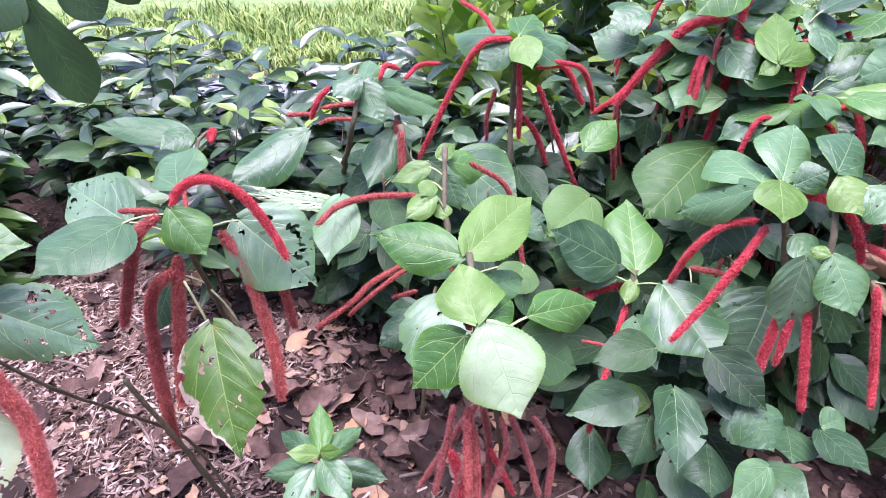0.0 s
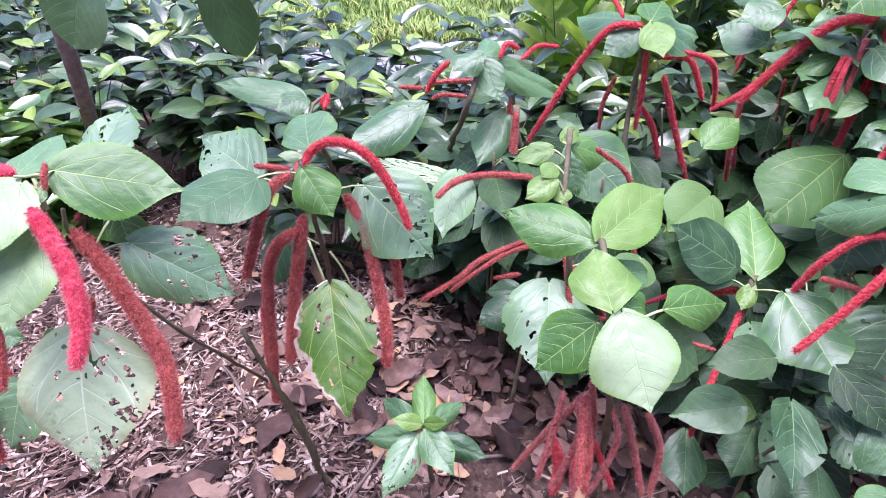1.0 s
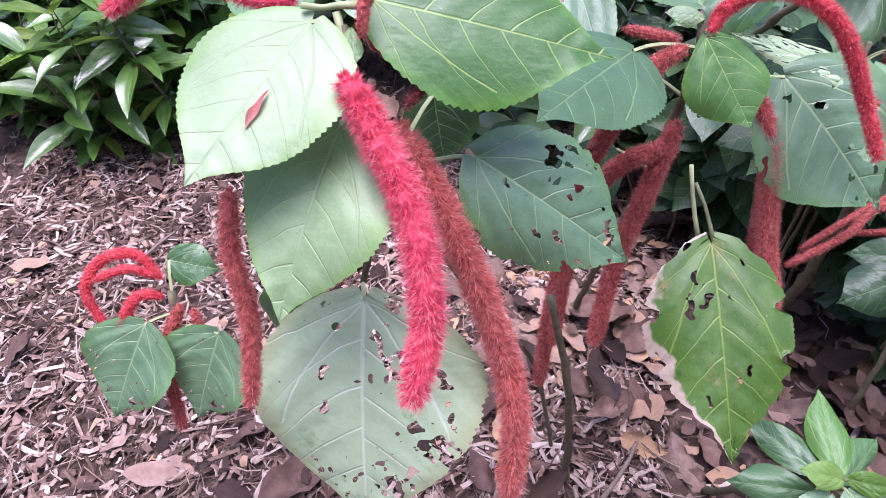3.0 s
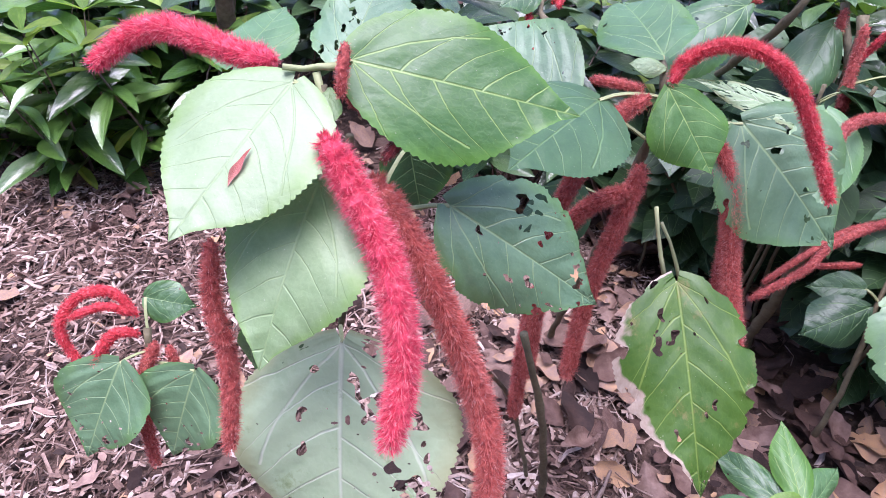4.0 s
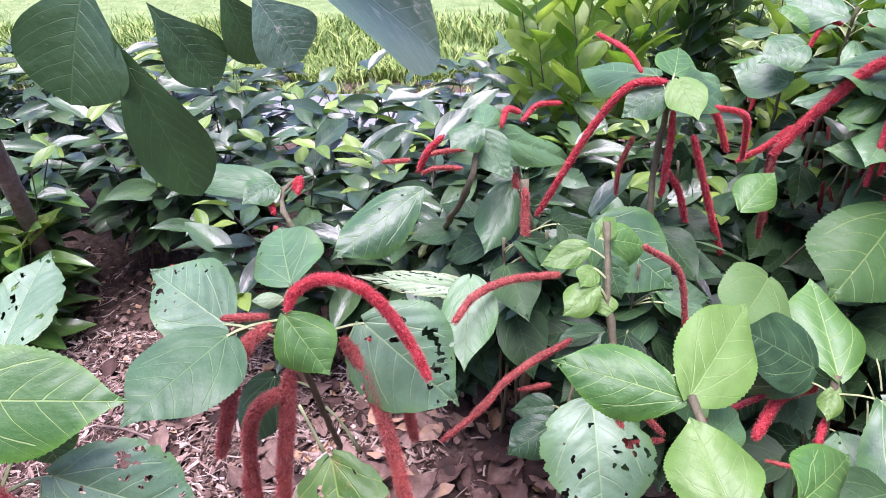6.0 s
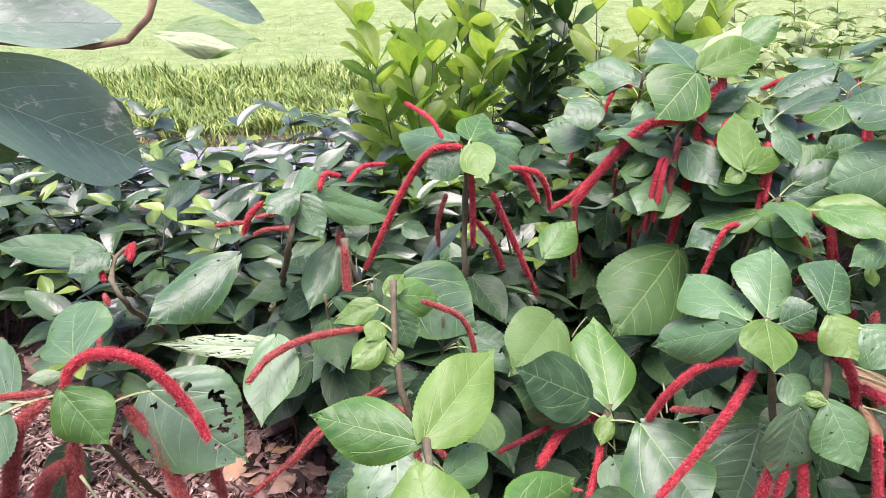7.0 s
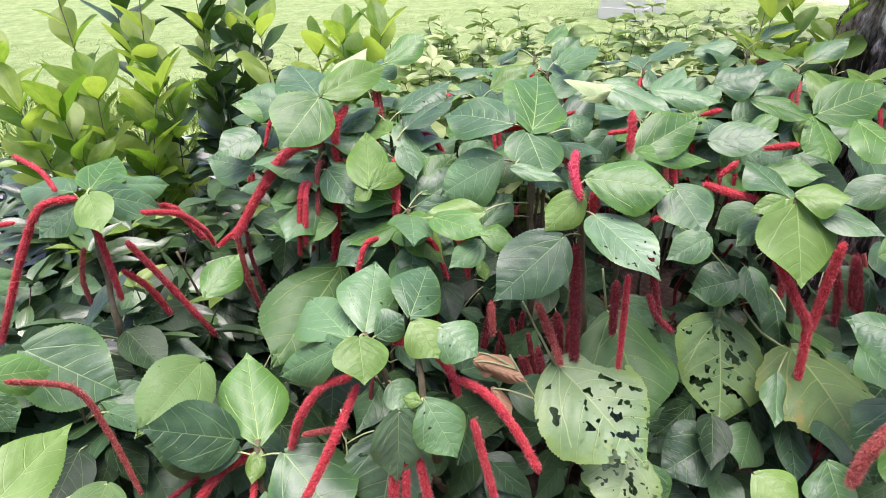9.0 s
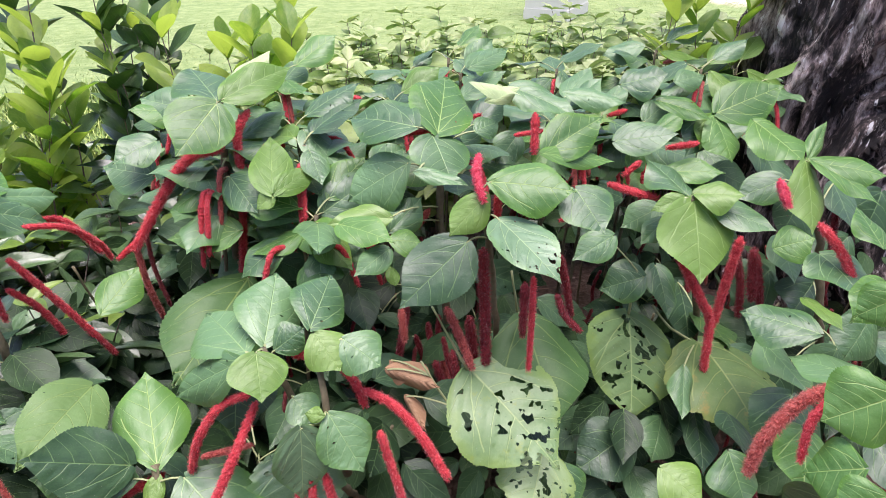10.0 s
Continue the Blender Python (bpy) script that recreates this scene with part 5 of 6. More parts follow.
leaf(P, (0.025, 1.179, 0.595), (0.147, 1.124, 0.509), 0.143, "mid")
leaf(P, (0.271, 1.103, 0.545), (0.184, 0.964, 0.566), 0.114, "olive", twist=0.0)
leaf(P, (0.302, 0.976, 0.482), (0.183, 0.962, 0.564), 0.106, "dark", twist=0.0)
leaf(P, (0.134, 0.915, 0.523), (0.107, 0.842, 0.520), 0.072, "olive")
stem(P, 0.0032, (-0.016, 1.024, 0.403), (-0.030, 0.986, 0.344), (-0.040, 0.935, 0.252), (-0.048, 0.916, 0.172))
leaf(P, (-0.047, 0.973, 0.368), (-0.122, 0.931, 0.340), 0.069, "dark", twist=0.0)
leaf(P, (-0.051, 0.997, 0.377), (-0.116, 0.994, 0.369), 0.044, "dark", twist=0.0)
catkin(P, 0.0075, "old", (-0.018, 1.099, 0.415), (-0.074, 1.062, 0.416), (-0.131, 1.011, 0.400), (-0.176, 0.972, 0.378))
catkin(P, 0.0075, "old", (-0.051, 1.032, 0.388), (-0.101, 1.039, 0.367))

P = plant((0.127, 0.853, 0.0), "leafy chenille plant with a light-green head and dusty catkins beneath")
stem(P, 0.0052, (0.041, 0.730, 0.666), (0.048, 0.613, 0.642), (0.074, 0.654, 0.482), (0.095, 0.715, 0.270), (0.127, 0.853, 0.000))
leaf(P, (0.034, 0.730, 0.665), (-0.088, 0.764, 0.683), 0.074, "fresh", twist=0.0)
leaf(P, (0.040, 0.731, 0.667), (0.141, 0.860, 0.696), 0.084, "lime", twist=0.0)
leaf(P, (0.047, 0.610, 0.654), (0.028, 0.694, 0.682), 0.084, "lime", twist=0.0)
leaf(P, (0.058, 0.610, 0.651), (0.093, 0.528, 0.589), 0.104, "young", twist=0.0)
leaf(P, (0.034, 0.617, 0.629), (-0.031, 0.592, 0.568), 0.077, "fresh", twist=0.0)
leaf(P, (0.112, 0.639, 0.640), (0.222, 0.737, 0.590), 0.062, "fresh", twist=0.0)
leaf(P, (0.100, 0.631, 0.611), (0.189, 0.682, 0.511), 0.083, "mid", twist=0.0)
leaf(P, (0.059, 0.618, 0.650), (0.100, 0.697, 0.630), 0.045, "fresh", twist=0.0)
leaf(P, (0.061, 0.713, 0.626), (0.126, 0.782, 0.600), 0.048, "mid", twist=0.0)
leaf(P, (-0.002, 0.946, 0.436), (0.003, 0.788, 0.369), 0.162, "hole", twist=0.0)
catkin(P, 0.0081, "dusty", (0.053, 0.680, 0.477), (0.068, 0.683, 0.371), (0.064, 0.653, 0.282))
catkin(P, 0.0078, "dusty", (0.092, 0.643, 0.474), (0.120, 0.643, 0.385), (0.136, 0.620, 0.331))
catkin(P, 0.0079, "dusty", (0.125, 0.649, 0.459), (0.154, 0.653, 0.388), (0.150, 0.631, 0.317))
catkin(P, 0.0083, "dusty", (0.052, 0.690, 0.444), (0.015, 0.703, 0.358), (-0.040, 0.698, 0.249))
catkin(P, 0.0122, "fresh", (0.010, 0.678, 0.362), (0.026, 0.666, 0.314), (0.022, 0.653, 0.266))
catkin(P, 0.0106, "fresh", (0.048, 0.672, 0.359), (0.049, 0.647, 0.288))
catkin(P, 0.0076, "fresh", (0.068, 0.677, 0.366), (0.104, 0.649, 0.297))
catkin(P, 0.0091, "dusty", (0.035, 0.653, 0.454), (0.048, 0.620, 0.425), (0.035, 0.577, 0.365))
catkin(P, 0.0079, "dusty", (0.039, 0.670, 0.444), (0.041, 0.636, 0.414), (0.013, 0.597, 0.355))
catkin(P, 0.0089, "old", (0.038, 0.614, 0.516), (0.036, 0.584, 0.488), (0.036, 0.546, 0.431))
catkin(P, 0.0071, "dusty", (0.081, 0.652, 0.457), (0.087, 0.619, 0.428), (0.057, 0.582, 0.368))
catkin(P, 0.0082, "dusty", (0.018, 0.674, 0.457), (0.009, 0.641, 0.425), (-0.009, 0.600, 0.365))
catkin(P, 0.0089, "old", (0.040, 0.616, 0.489), (0.046, 0.584, 0.462), (0.045, 0.551, 0.410))

P = plant((-0.190, 0.841, 0.0), "small low seedling with a rosette of glossy green leaves")
stem(P, 0.0042, (-0.173, 0.656, 0.369), (-0.190, 0.841, 0.000))
leaf(P, (-0.174, 0.662, 0.374), (-0.188, 0.742, 0.395), 0.038, "fresh")
leaf(P, (-0.188, 0.669, 0.362), (-0.251, 0.714, 0.366), 0.034, "mid")
leaf(P, (-0.188, 0.654, 0.352), (-0.262, 0.650, 0.340), 0.036, "dark")
leaf(P, (-0.182, 0.643, 0.366), (-0.214, 0.560, 0.334), 0.050, "hole")
leaf(P, (-0.168, 0.645, 0.377), (-0.122, 0.585, 0.372), 0.048, "mid")
leaf(P, (-0.166, 0.663, 0.366), (-0.120, 0.726, 0.362), 0.034, "mid")
leaf(P, (-0.160, 0.657, 0.352), (-0.078, 0.645, 0.336), 0.042, "dark")
leaf(P, (-0.176, 0.652, 0.384), (-0.214, 0.640, 0.402), 0.026, "lime")
leaf(P, (-0.170, 0.653, 0.386), (-0.140, 0.640, 0.404), 0.022, "lime")

P = plant((0.421, 1.143, 0.0), "chenille plant with mid-green leaves and slim red catkins")
stem(P, 0.0063, (0.333, 0.971, 0.473), (0.331, 0.953, 0.361), (0.421, 1.143, 0.000))
leaf(P, (0.335, 0.969, 0.471), (0.347, 1.126, 0.535), 0.115, "fresh", twist=0.0)
leaf(P, (0.368, 0.920, 0.475), (0.426, 0.794, 0.425), 0.156, "mid")
leaf(P, (0.300, 0.973, 0.458), (0.180, 0.981, 0.512), 0.095, "mid")
leaf(P, (0.333, 0.963, 0.460), (0.311, 0.924, 0.432), 0.033, "lime")
leaf(P, (0.355, 0.847, 0.272), (0.294, 0.863, 0.291), 0.062, "lime")
leaf(P, (0.368, 0.841, 0.272), (0.452, 0.807, 0.313), 0.067, "dark")
leaf(P, (0.357, 0.839, 0.250), (0.319, 0.764, 0.211), 0.082, "dark")
leaf(P, (0.371, 0.846, 0.234), (0.432, 0.782, 0.235), 0.091, "hole")
leaf(P, (0.256, 0.846, 0.218), (0.244, 0.736, 0.190), 0.083, "dark")
leaf(P, (0.422, 0.754, 0.277), (0.408, 0.666, 0.268), 0.084, "dark")
leaf(P, (0.321, 0.968, 0.293), (0.364, 0.889, 0.228), 0.107, "dark")
leaf(P, (0.441, 0.723, 0.407), (0.472, 0.662, 0.373), 0.083, "dark")
leaf(P, (0.581, 0.737, 0.330), (0.599, 0.641, 0.352), 0.063, "dark", twist=0.0)
leaf(P, (0.584, 0.741, 0.335), (0.627, 0.752, 0.346), 0.050, "mid", twist=0.0)
leaf(P, (0.549, 0.767, 0.304), (0.530, 0.697, 0.306), 0.098, "dark", twist=0.0)
leaf(P, (0.469, 0.661, 0.339), (0.401, 0.612, 0.335), 0.058, "mid", twist=0.0)
leaf(P, (0.486, 0.702, 0.284), (0.518, 0.626, 0.314), 0.071, "dark", twist=0.0)
leaf(P, (0.501, 0.836, 0.264), (0.516, 0.755, 0.273), 0.086, "hole", twist=0.0)
catkin(P, 0.0087, "fresh", (0.318, 0.940, 0.422), (0.279, 0.864, 0.346), (0.238, 0.780, 0.278))
catkin(P, 0.0053, "old", (0.285, 0.902, 0.360), (0.243, 0.916, 0.360))
catkin(P, 0.0074, "deep", (0.269, 0.973, 0.449), (0.218, 0.957, 0.434), (0.156, 0.948, 0.405))
catkin(P, 0.0114, "fresh", (0.339, 1.012, 0.410), (0.269, 0.973, 0.425), (0.212, 0.904, 0.420))

P = plant((0.734, 1.082, 0.0), "vigorous chenille plant with whorled leaves and bright red catkins")
stem(P, 0.0058, (0.497, 0.890, 0.680), (0.532, 0.891, 0.569), (0.576, 0.892, 0.398), (0.734, 1.082, 0.000))
stem(P, 0.0050, (0.566, 0.873, 0.695), (0.558, 0.822, 0.594), (0.586, 0.850, 0.441))
leaf(P, (0.486, 0.874, 0.688), (0.475, 0.814, 0.658), 0.079, "lime")
leaf(P, (0.467, 0.887, 0.673), (0.371, 0.960, 0.595), 0.072, "mid", twist=0.05, form=1)
leaf(P, (0.503, 0.900, 0.680), (0.556, 0.999, 0.735), 0.098, "mid", twist=0.05, form=1)
leaf(P, (0.478, 0.907, 0.671), (0.448, 1.031, 0.682), 0.106, "mid", twist=0.05, form=1)
leaf(P, (0.560, 0.871, 0.706), (0.626, 0.956, 0.734), 0.085, "mid", twist=0.05, form=1)
leaf(P, (0.563, 0.865, 0.700), (0.579, 0.814, 0.669), 0.067, "lime")
leaf(P, (0.596, 0.848, 0.690), (0.631, 0.800, 0.667), 0.073, "mid", twist=0.05, form=1)
leaf(P, (0.513, 0.881, 0.680), (0.553, 0.875, 0.706), 0.051, "mid")
leaf(P, (0.557, 0.814, 0.601), (0.580, 0.750, 0.543), 0.082, "mid", twist=0.05, form=1)
leaf(P, (0.516, 0.809, 0.599), (0.503, 0.788, 0.483), 0.079, "hole")
leaf(P, (0.523, 0.858, 0.608), (0.542, 0.822, 0.583), 0.055, "mid")
leaf(P, (0.480, 1.009, 0.594), (0.443, 0.930, 0.513), 0.124, "dark")
leaf(P, (0.549, 0.809, 0.606), (0.527, 0.825, 0.607), 0.023, "lime")
leaf(P, (0.534, 0.892, 0.478), (0.480, 0.817, 0.385), 0.147, "hole")
catkin(P, 0.0096, "fresh", (0.471, 0.875, 0.626), (0.432, 0.900, 0.600), (0.397, 0.910, 0.548), (0.378, 0.924, 0.479))
catkin(P, 0.0098, "fresh", (0.473, 0.850, 0.631), (0.431, 0.823, 0.579), (0.388, 0.808, 0.516), (0.347, 0.795, 0.463))
catkin(P, 0.0103, "fresh", (0.534, 0.883, 0.662), (0.581, 0.872, 0.651), (0.607, 0.851, 0.614), (0.617, 0.836, 0.572))
catkin(P, 0.0105, "fresh", (0.614, 0.837, 0.604), (0.645, 0.800, 0.592), (0.671, 0.764, 0.550), (0.693, 0.728, 0.493))
catkin(P, 0.0116, "fresh", (0.506, 0.809, 0.502), (0.494, 0.798, 0.417), (0.485, 0.783, 0.363))
catkin(P, 0.0091, "fresh", (0.521, 0.803, 0.506), (0.511, 0.789, 0.419))
catkin(P, 0.0101, "fresh", (0.539, 0.799, 0.513), (0.546, 0.773, 0.426), (0.554, 0.757, 0.352))
catkin(P, 0.0094, "fresh", (0.619, 0.791, 0.562), (0.639, 0.757, 0.430), (0.637, 0.732, 0.384))
catkin(P, 0.0076, "old", (0.394, 0.894, 0.529), (0.466, 0.910, 0.503))

P = plant((0.145, 1.680, 0.0), "upright chenille plant with an arching spray of thin red catkins")
stem(P, 0.0063, (0.147, 1.326, 0.777), (0.142, 1.334, 0.619), (0.138, 1.334, 0.460), (0.145, 1.680, 0.000))
leaf(P, (0.154, 1.318, 0.783), (0.168, 1.229, 0.751), 0.067, "lime")
leaf(P, (0.130, 1.313, 0.769), (0.065, 1.296, 0.729), 0.065, "mid")
leaf(P, (0.167, 1.325, 0.776), (0.267, 1.352, 0.728), 0.077, "mid")
leaf(P, (0.127, 1.349, 0.780), (0.021, 1.525, 0.748), 0.099, "mid")
leaf(P, (0.155, 1.349, 0.782), (0.197, 1.488, 0.794), 0.078, "fresh")
leaf(P, (0.187, 1.377, 0.774), (0.279, 1.458, 0.728), 0.066, "mid")
catkin(P, 0.0102, "fresh", (0.136, 1.317, 0.781), (0.079, 1.324, 0.771), (0.030, 1.344, 0.695), (-0.018, 1.349, 0.598), (-0.058, 1.354, 0.514))
catkin(P, 0.0091, "fresh", (0.151, 1.310, 0.736), (0.154, 1.307, 0.680), (0.157, 1.319, 0.572))
catkin(P, 0.0097, "fresh", (0.191, 1.310, 0.690), (0.239, 1.336, 0.572), (0.299, 1.357, 0.425))
catkin(P, 0.0087, "fresh", (0.219, 1.327, 0.733), (0.280, 1.343, 0.712), (0.320, 1.415, 0.638), (0.334, 1.444, 0.586))
catkin(P, 0.0099, "fresh", (0.165, 1.362, 0.610), (0.201, 1.367, 0.558), (0.230, 1.374, 0.475))
catkin(P, 0.0079, "old", (0.111, 1.386, 0.658), (0.093, 1.389, 0.595), (0.093, 1.392, 0.537))
catkin(P, 0.0074, "fresh", (0.103, 1.351, 0.785), (0.082, 1.391, 0.811), (0.039, 1.446, 0.826))
catkin(P, 0.0076, "dark", (0.404, 1.491, 0.598), (0.404, 1.479, 0.526), (0.418, 1.460, 0.435))
catkin(P, 0.0096, "fresh", (0.427, 1.472, 0.641), (0.388, 1.474, 0.600), (0.342, 1.486, 0.561))

P = plant((0.582, 1.782, 0.0), "tall chenille plant with big rounded leaves over long red catkins")
stem(P, 0.0078, (0.568, 1.376, 0.882), (0.567, 1.396, 0.747), (0.560, 1.428, 0.503), (0.582, 1.782, 0.000))
leaf(P, (0.558, 1.294, 0.556), (0.388, 1.109, 0.507), 0.178, "olive")
leaf(P, (0.556, 1.291, 0.663), (0.432, 1.360, 0.646), 0.084, "fresh")
leaf(P, (0.563, 1.361, 0.884), (0.473, 1.287, 0.828), 0.123, "fresh")
leaf(P, (0.567, 1.382, 0.887), (0.549, 1.506, 0.926), 0.122, "mid")
leaf(P, (0.581, 1.376, 0.888), (0.730, 1.433, 0.934), 0.085, "lime")
leaf(P, (0.591, 1.394, 0.888), (0.708, 1.502, 0.945), 0.059, "pale")
leaf(P, (0.610, 1.216, 0.757), (0.652, 1.359, 0.817), 0.082, "lime")
leaf(P, (0.614, 1.214, 0.758), (0.709, 1.257, 0.778), 0.049, "lime")
leaf(P, (0.610, 1.215, 0.755), (0.577, 1.211, 0.737), 0.034, "lime")
leaf(P, (0.299, 1.314, 0.547), (0.377, 1.382, 0.593), 0.080, "fresh")
leaf(P, (0.466, 1.594, 0.759), (0.375, 1.557, 0.748), 0.093, "mid")
leaf(P, (0.548, 1.638, 0.802), (0.458, 1.720, 0.824), 0.110, "mid")
leaf(P, (0.445, 1.576, 0.692), (0.352, 1.653, 0.705), 0.103, "mid")
catkin(P, 0.0125, "fresh", (0.621, 1.371, 0.863), (0.592, 1.364, 0.820), (0.585, 1.357, 0.710), (0.555, 1.332, 0.539))
catkin(P, 0.0147, "fresh", (0.566, 1.371, 0.798), (0.499, 1.394, 0.777), (0.429, 1.416, 0.684), (0.378, 1.416, 0.608))
catkin(P, 0.0096, "old", (0.380, 1.417, 0.610), (0.385, 1.423, 0.514), (0.402, 1.443, 0.410))
catkin(P, 0.0105, "fresh", (0.206, 1.458, 0.681), (0.269, 1.463, 0.676), (0.317, 1.482, 0.587))
catkin(P, 0.0097, "fresh", (0.886, 1.477, 0.824), (0.830, 1.499, 0.830), (0.789, 1.526, 0.804))

P = plant((1.058, 1.360, 0.0), "chenille plant with large overlapping leaves at the top of the bed")
stem(P, 0.0069, (0.876, 1.113, 0.853), (0.894, 1.126, 0.690), (0.919, 1.145, 0.441), (1.058, 1.360, 0.000))
leaf(P, (0.880, 1.111, 0.856), (0.998, 1.283, 0.930), 0.124, "fresh")
leaf(P, (0.867, 1.106, 0.854), (0.859, 1.017, 0.806), 0.117, "mid")
leaf(P, (0.847, 1.132, 0.865), (0.766, 1.259, 0.874), 0.107, "mid")
leaf(P, (0.828, 1.128, 0.803), (0.723, 1.167, 0.741), 0.114, "mid")
leaf(P, (1.054, 1.304, 0.909), (1.182, 1.350, 0.931), 0.058, "mid")
leaf(P, (1.068, 1.170, 0.898), (1.135, 1.046, 0.877), 0.078, "mid", twist=0.0)
leaf(P, (1.000, 1.149, 0.885), (1.055, 1.121, 0.912), 0.033, "pale")
leaf(P, (1.048, 1.025, 0.819), (1.169, 1.016, 0.878), 0.088, "fresh", twist=0.0)
leaf(P, (1.394, 1.221, 0.854), (1.463, 1.160, 0.886), 0.101, "mid")
leaf(P, (1.239, 1.221, 0.854), (1.334, 1.134, 0.850), 0.062, "mid", twist=0.0)
leaf(P, (0.773, 1.083, 0.730), (0.672, 1.119, 0.727), 0.068, "lime")
leaf(P, (0.702, 1.149, 0.691), (0.628, 1.210, 0.657), 0.074, "fresh")
leaf(P, (0.775, 1.090, 0.700), (0.850, 1.114, 0.741), 0.066, "mid")
leaf(P, (0.764, 1.068, 0.696), (0.815, 1.043, 0.693), 0.059, "fresh")
leaf(P, (1.034, 1.012, 0.824), (1.186, 0.990, 0.792), 0.044, "fresh", twist=0.0)
leaf(P, (0.763, 1.309, 0.705), (0.650, 1.277, 0.618), 0.059, "fresh", twist=0.0)
leaf(P, (0.687, 1.093, 0.732), (0.733, 0.989, 0.749), 0.066, "fresh", twist=0.0)
leaf(P, (0.742, 1.021, 0.706), (0.667, 0.984, 0.697), 0.047, "mid", twist=0.0)
leaf(P, (0.796, 1.024, 0.829), (0.858, 0.963, 0.824), 0.030, "mid", twist=0.0)
leaf(P, (0.936, 1.081, 0.859), (0.991, 1.087, 0.869), 0.048, "mid", twist=0.0)
leaf(P, (0.903, 1.122, 0.823), (0.940, 1.169, 0.840), 0.062, "mid", twist=0.0)
leaf(P, (0.981, 1.171, 0.917), (0.998, 1.041, 0.933), 0.039, "pale", twist=0.0)
leaf(P, (0.755, 1.030, 0.629), (0.755, 1.049, 0.658), 0.027, "lime", twist=0.0)
leaf(P, (0.770, 1.473, 0.696), (0.887, 1.496, 0.715), 0.078, "mid", twist=0.0)
leaf(P, (0.748, 1.612, 0.763), (0.677, 1.579, 0.776), 0.067, "mid", twist=0.0)
leaf(P, (0.725, 1.516, 0.635), (0.751, 1.441, 0.610), 0.078, "dark", twist=0.0)
leaf(P, (0.851, 1.343, 0.725), (0.942, 1.369, 0.745), 0.073, "mid", twist=0.0)
leaf(P, (1.221, 1.493, 0.873), (1.181, 1.518, 0.872), 0.085, "fresh", twist=0.0)
leaf(P, (1.094, 1.179, 0.797), (1.028, 1.145, 0.761), 0.067, "mid", twist=0.0)
leaf(P, (0.846, 1.614, 0.692), (0.945, 1.640, 0.705), 0.079, "grey", twist=0.0)
leaf(P, (0.724, 1.637, 0.662), (0.691, 1.708, 0.688), 0.072, "grey", twist=0.0)
catkin(P, 0.0106, "fresh", (1.014, 1.017, 0.897), (1.004, 0.999, 0.833))
catkin(P, 0.0080, "fresh", (0.836, 1.216, 0.826), (0.903, 1.187, 0.835), (1.000, 1.164, 0.857))
catkin(P, 0.0072, "fresh", (1.035, 1.105, 0.829), (1.094, 1.089, 0.833))

P = plant((1.098, 1.191, 0.0), "chenille plant with a pink young catkin and dense hanging red ones")
stem(P, 0.0060, (0.859, 0.934, 0.818), (0.906, 0.963, 0.650), (0.939, 0.978, 0.432), (1.098, 1.191, 0.000))
stem(P, 0.0019, (0.783, 0.948, 0.624), (0.804, 0.936, 0.572), (0.825, 0.900, 0.512), mat=PETIOLE, name="petiole")
stem(P, 0.0019, (0.934, 0.944, 0.652), (0.949, 0.940, 0.566), mat=PETIOLE, name="petiole")
stem(P, 0.0019, (0.753, 0.931, 0.535), (0.770, 0.913, 0.493), (0.796, 0.870, 0.436), mat=PETIOLE, name="petiole")
leaf(P, (0.871, 0.923, 0.836), (0.959, 0.833, 0.844), 0.096, "fresh")
leaf(P, (0.867, 0.927, 0.814), (0.800, 0.925, 0.761), 0.060, "lime")
leaf(P, (0.866, 0.887, 0.788), (0.872, 0.740, 0.767), 0.098, "hole", twist=0.0)
leaf(P, (0.825, 0.915, 0.747), (0.703, 0.902, 0.673), 0.107, "dark")
leaf(P, (0.988, 0.868, 0.822), (0.991, 0.794, 0.780), 0.097, "mid")
leaf(P, (0.829, 0.898, 0.512), (0.875, 0.700, 0.460), 0.205, "palehole")
leaf(P, (0.955, 0.931, 0.560), (0.923, 0.766, 0.457), 0.194, "olive")
leaf(P, (0.907, 0.784, 0.388), (0.827, 0.700, 0.352), 0.139, "palehole")
leaf(P, (0.710, 0.973, 0.504), (0.768, 0.893, 0.501), 0.045, "dry", twist=0.5)
leaf(P, (0.726, 0.993, 0.504), (0.751, 0.936, 0.503), 0.040, "dry", twist=-0.4)
leaf(P, (0.728, 0.940, 0.463), (0.735, 0.883, 0.427), 0.026, "dry", twist=0.6)
leaf(P, (0.939, 0.788, 0.341), (0.940, 0.716, 0.295), 0.098, "mid")
catkin(P, 0.0109, "pink", (0.877, 0.970, 0.864), (0.859, 0.946, 0.841), (0.856, 0.918, 0.808))
catkin(P, 0.0097, "fresh", (0.890, 0.934, 0.806), (0.893, 0.933, 0.760))
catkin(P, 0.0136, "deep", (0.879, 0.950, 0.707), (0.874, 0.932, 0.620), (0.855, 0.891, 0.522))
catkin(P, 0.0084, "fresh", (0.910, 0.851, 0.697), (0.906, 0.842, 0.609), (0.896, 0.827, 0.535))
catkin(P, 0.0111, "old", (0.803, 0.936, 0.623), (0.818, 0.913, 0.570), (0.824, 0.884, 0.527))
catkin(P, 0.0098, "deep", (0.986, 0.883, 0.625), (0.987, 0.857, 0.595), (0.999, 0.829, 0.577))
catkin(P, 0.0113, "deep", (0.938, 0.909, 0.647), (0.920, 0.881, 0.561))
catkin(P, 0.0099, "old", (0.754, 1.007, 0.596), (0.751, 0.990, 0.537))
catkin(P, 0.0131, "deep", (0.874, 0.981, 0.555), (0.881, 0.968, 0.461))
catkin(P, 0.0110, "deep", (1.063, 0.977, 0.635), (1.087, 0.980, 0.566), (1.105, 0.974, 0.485))
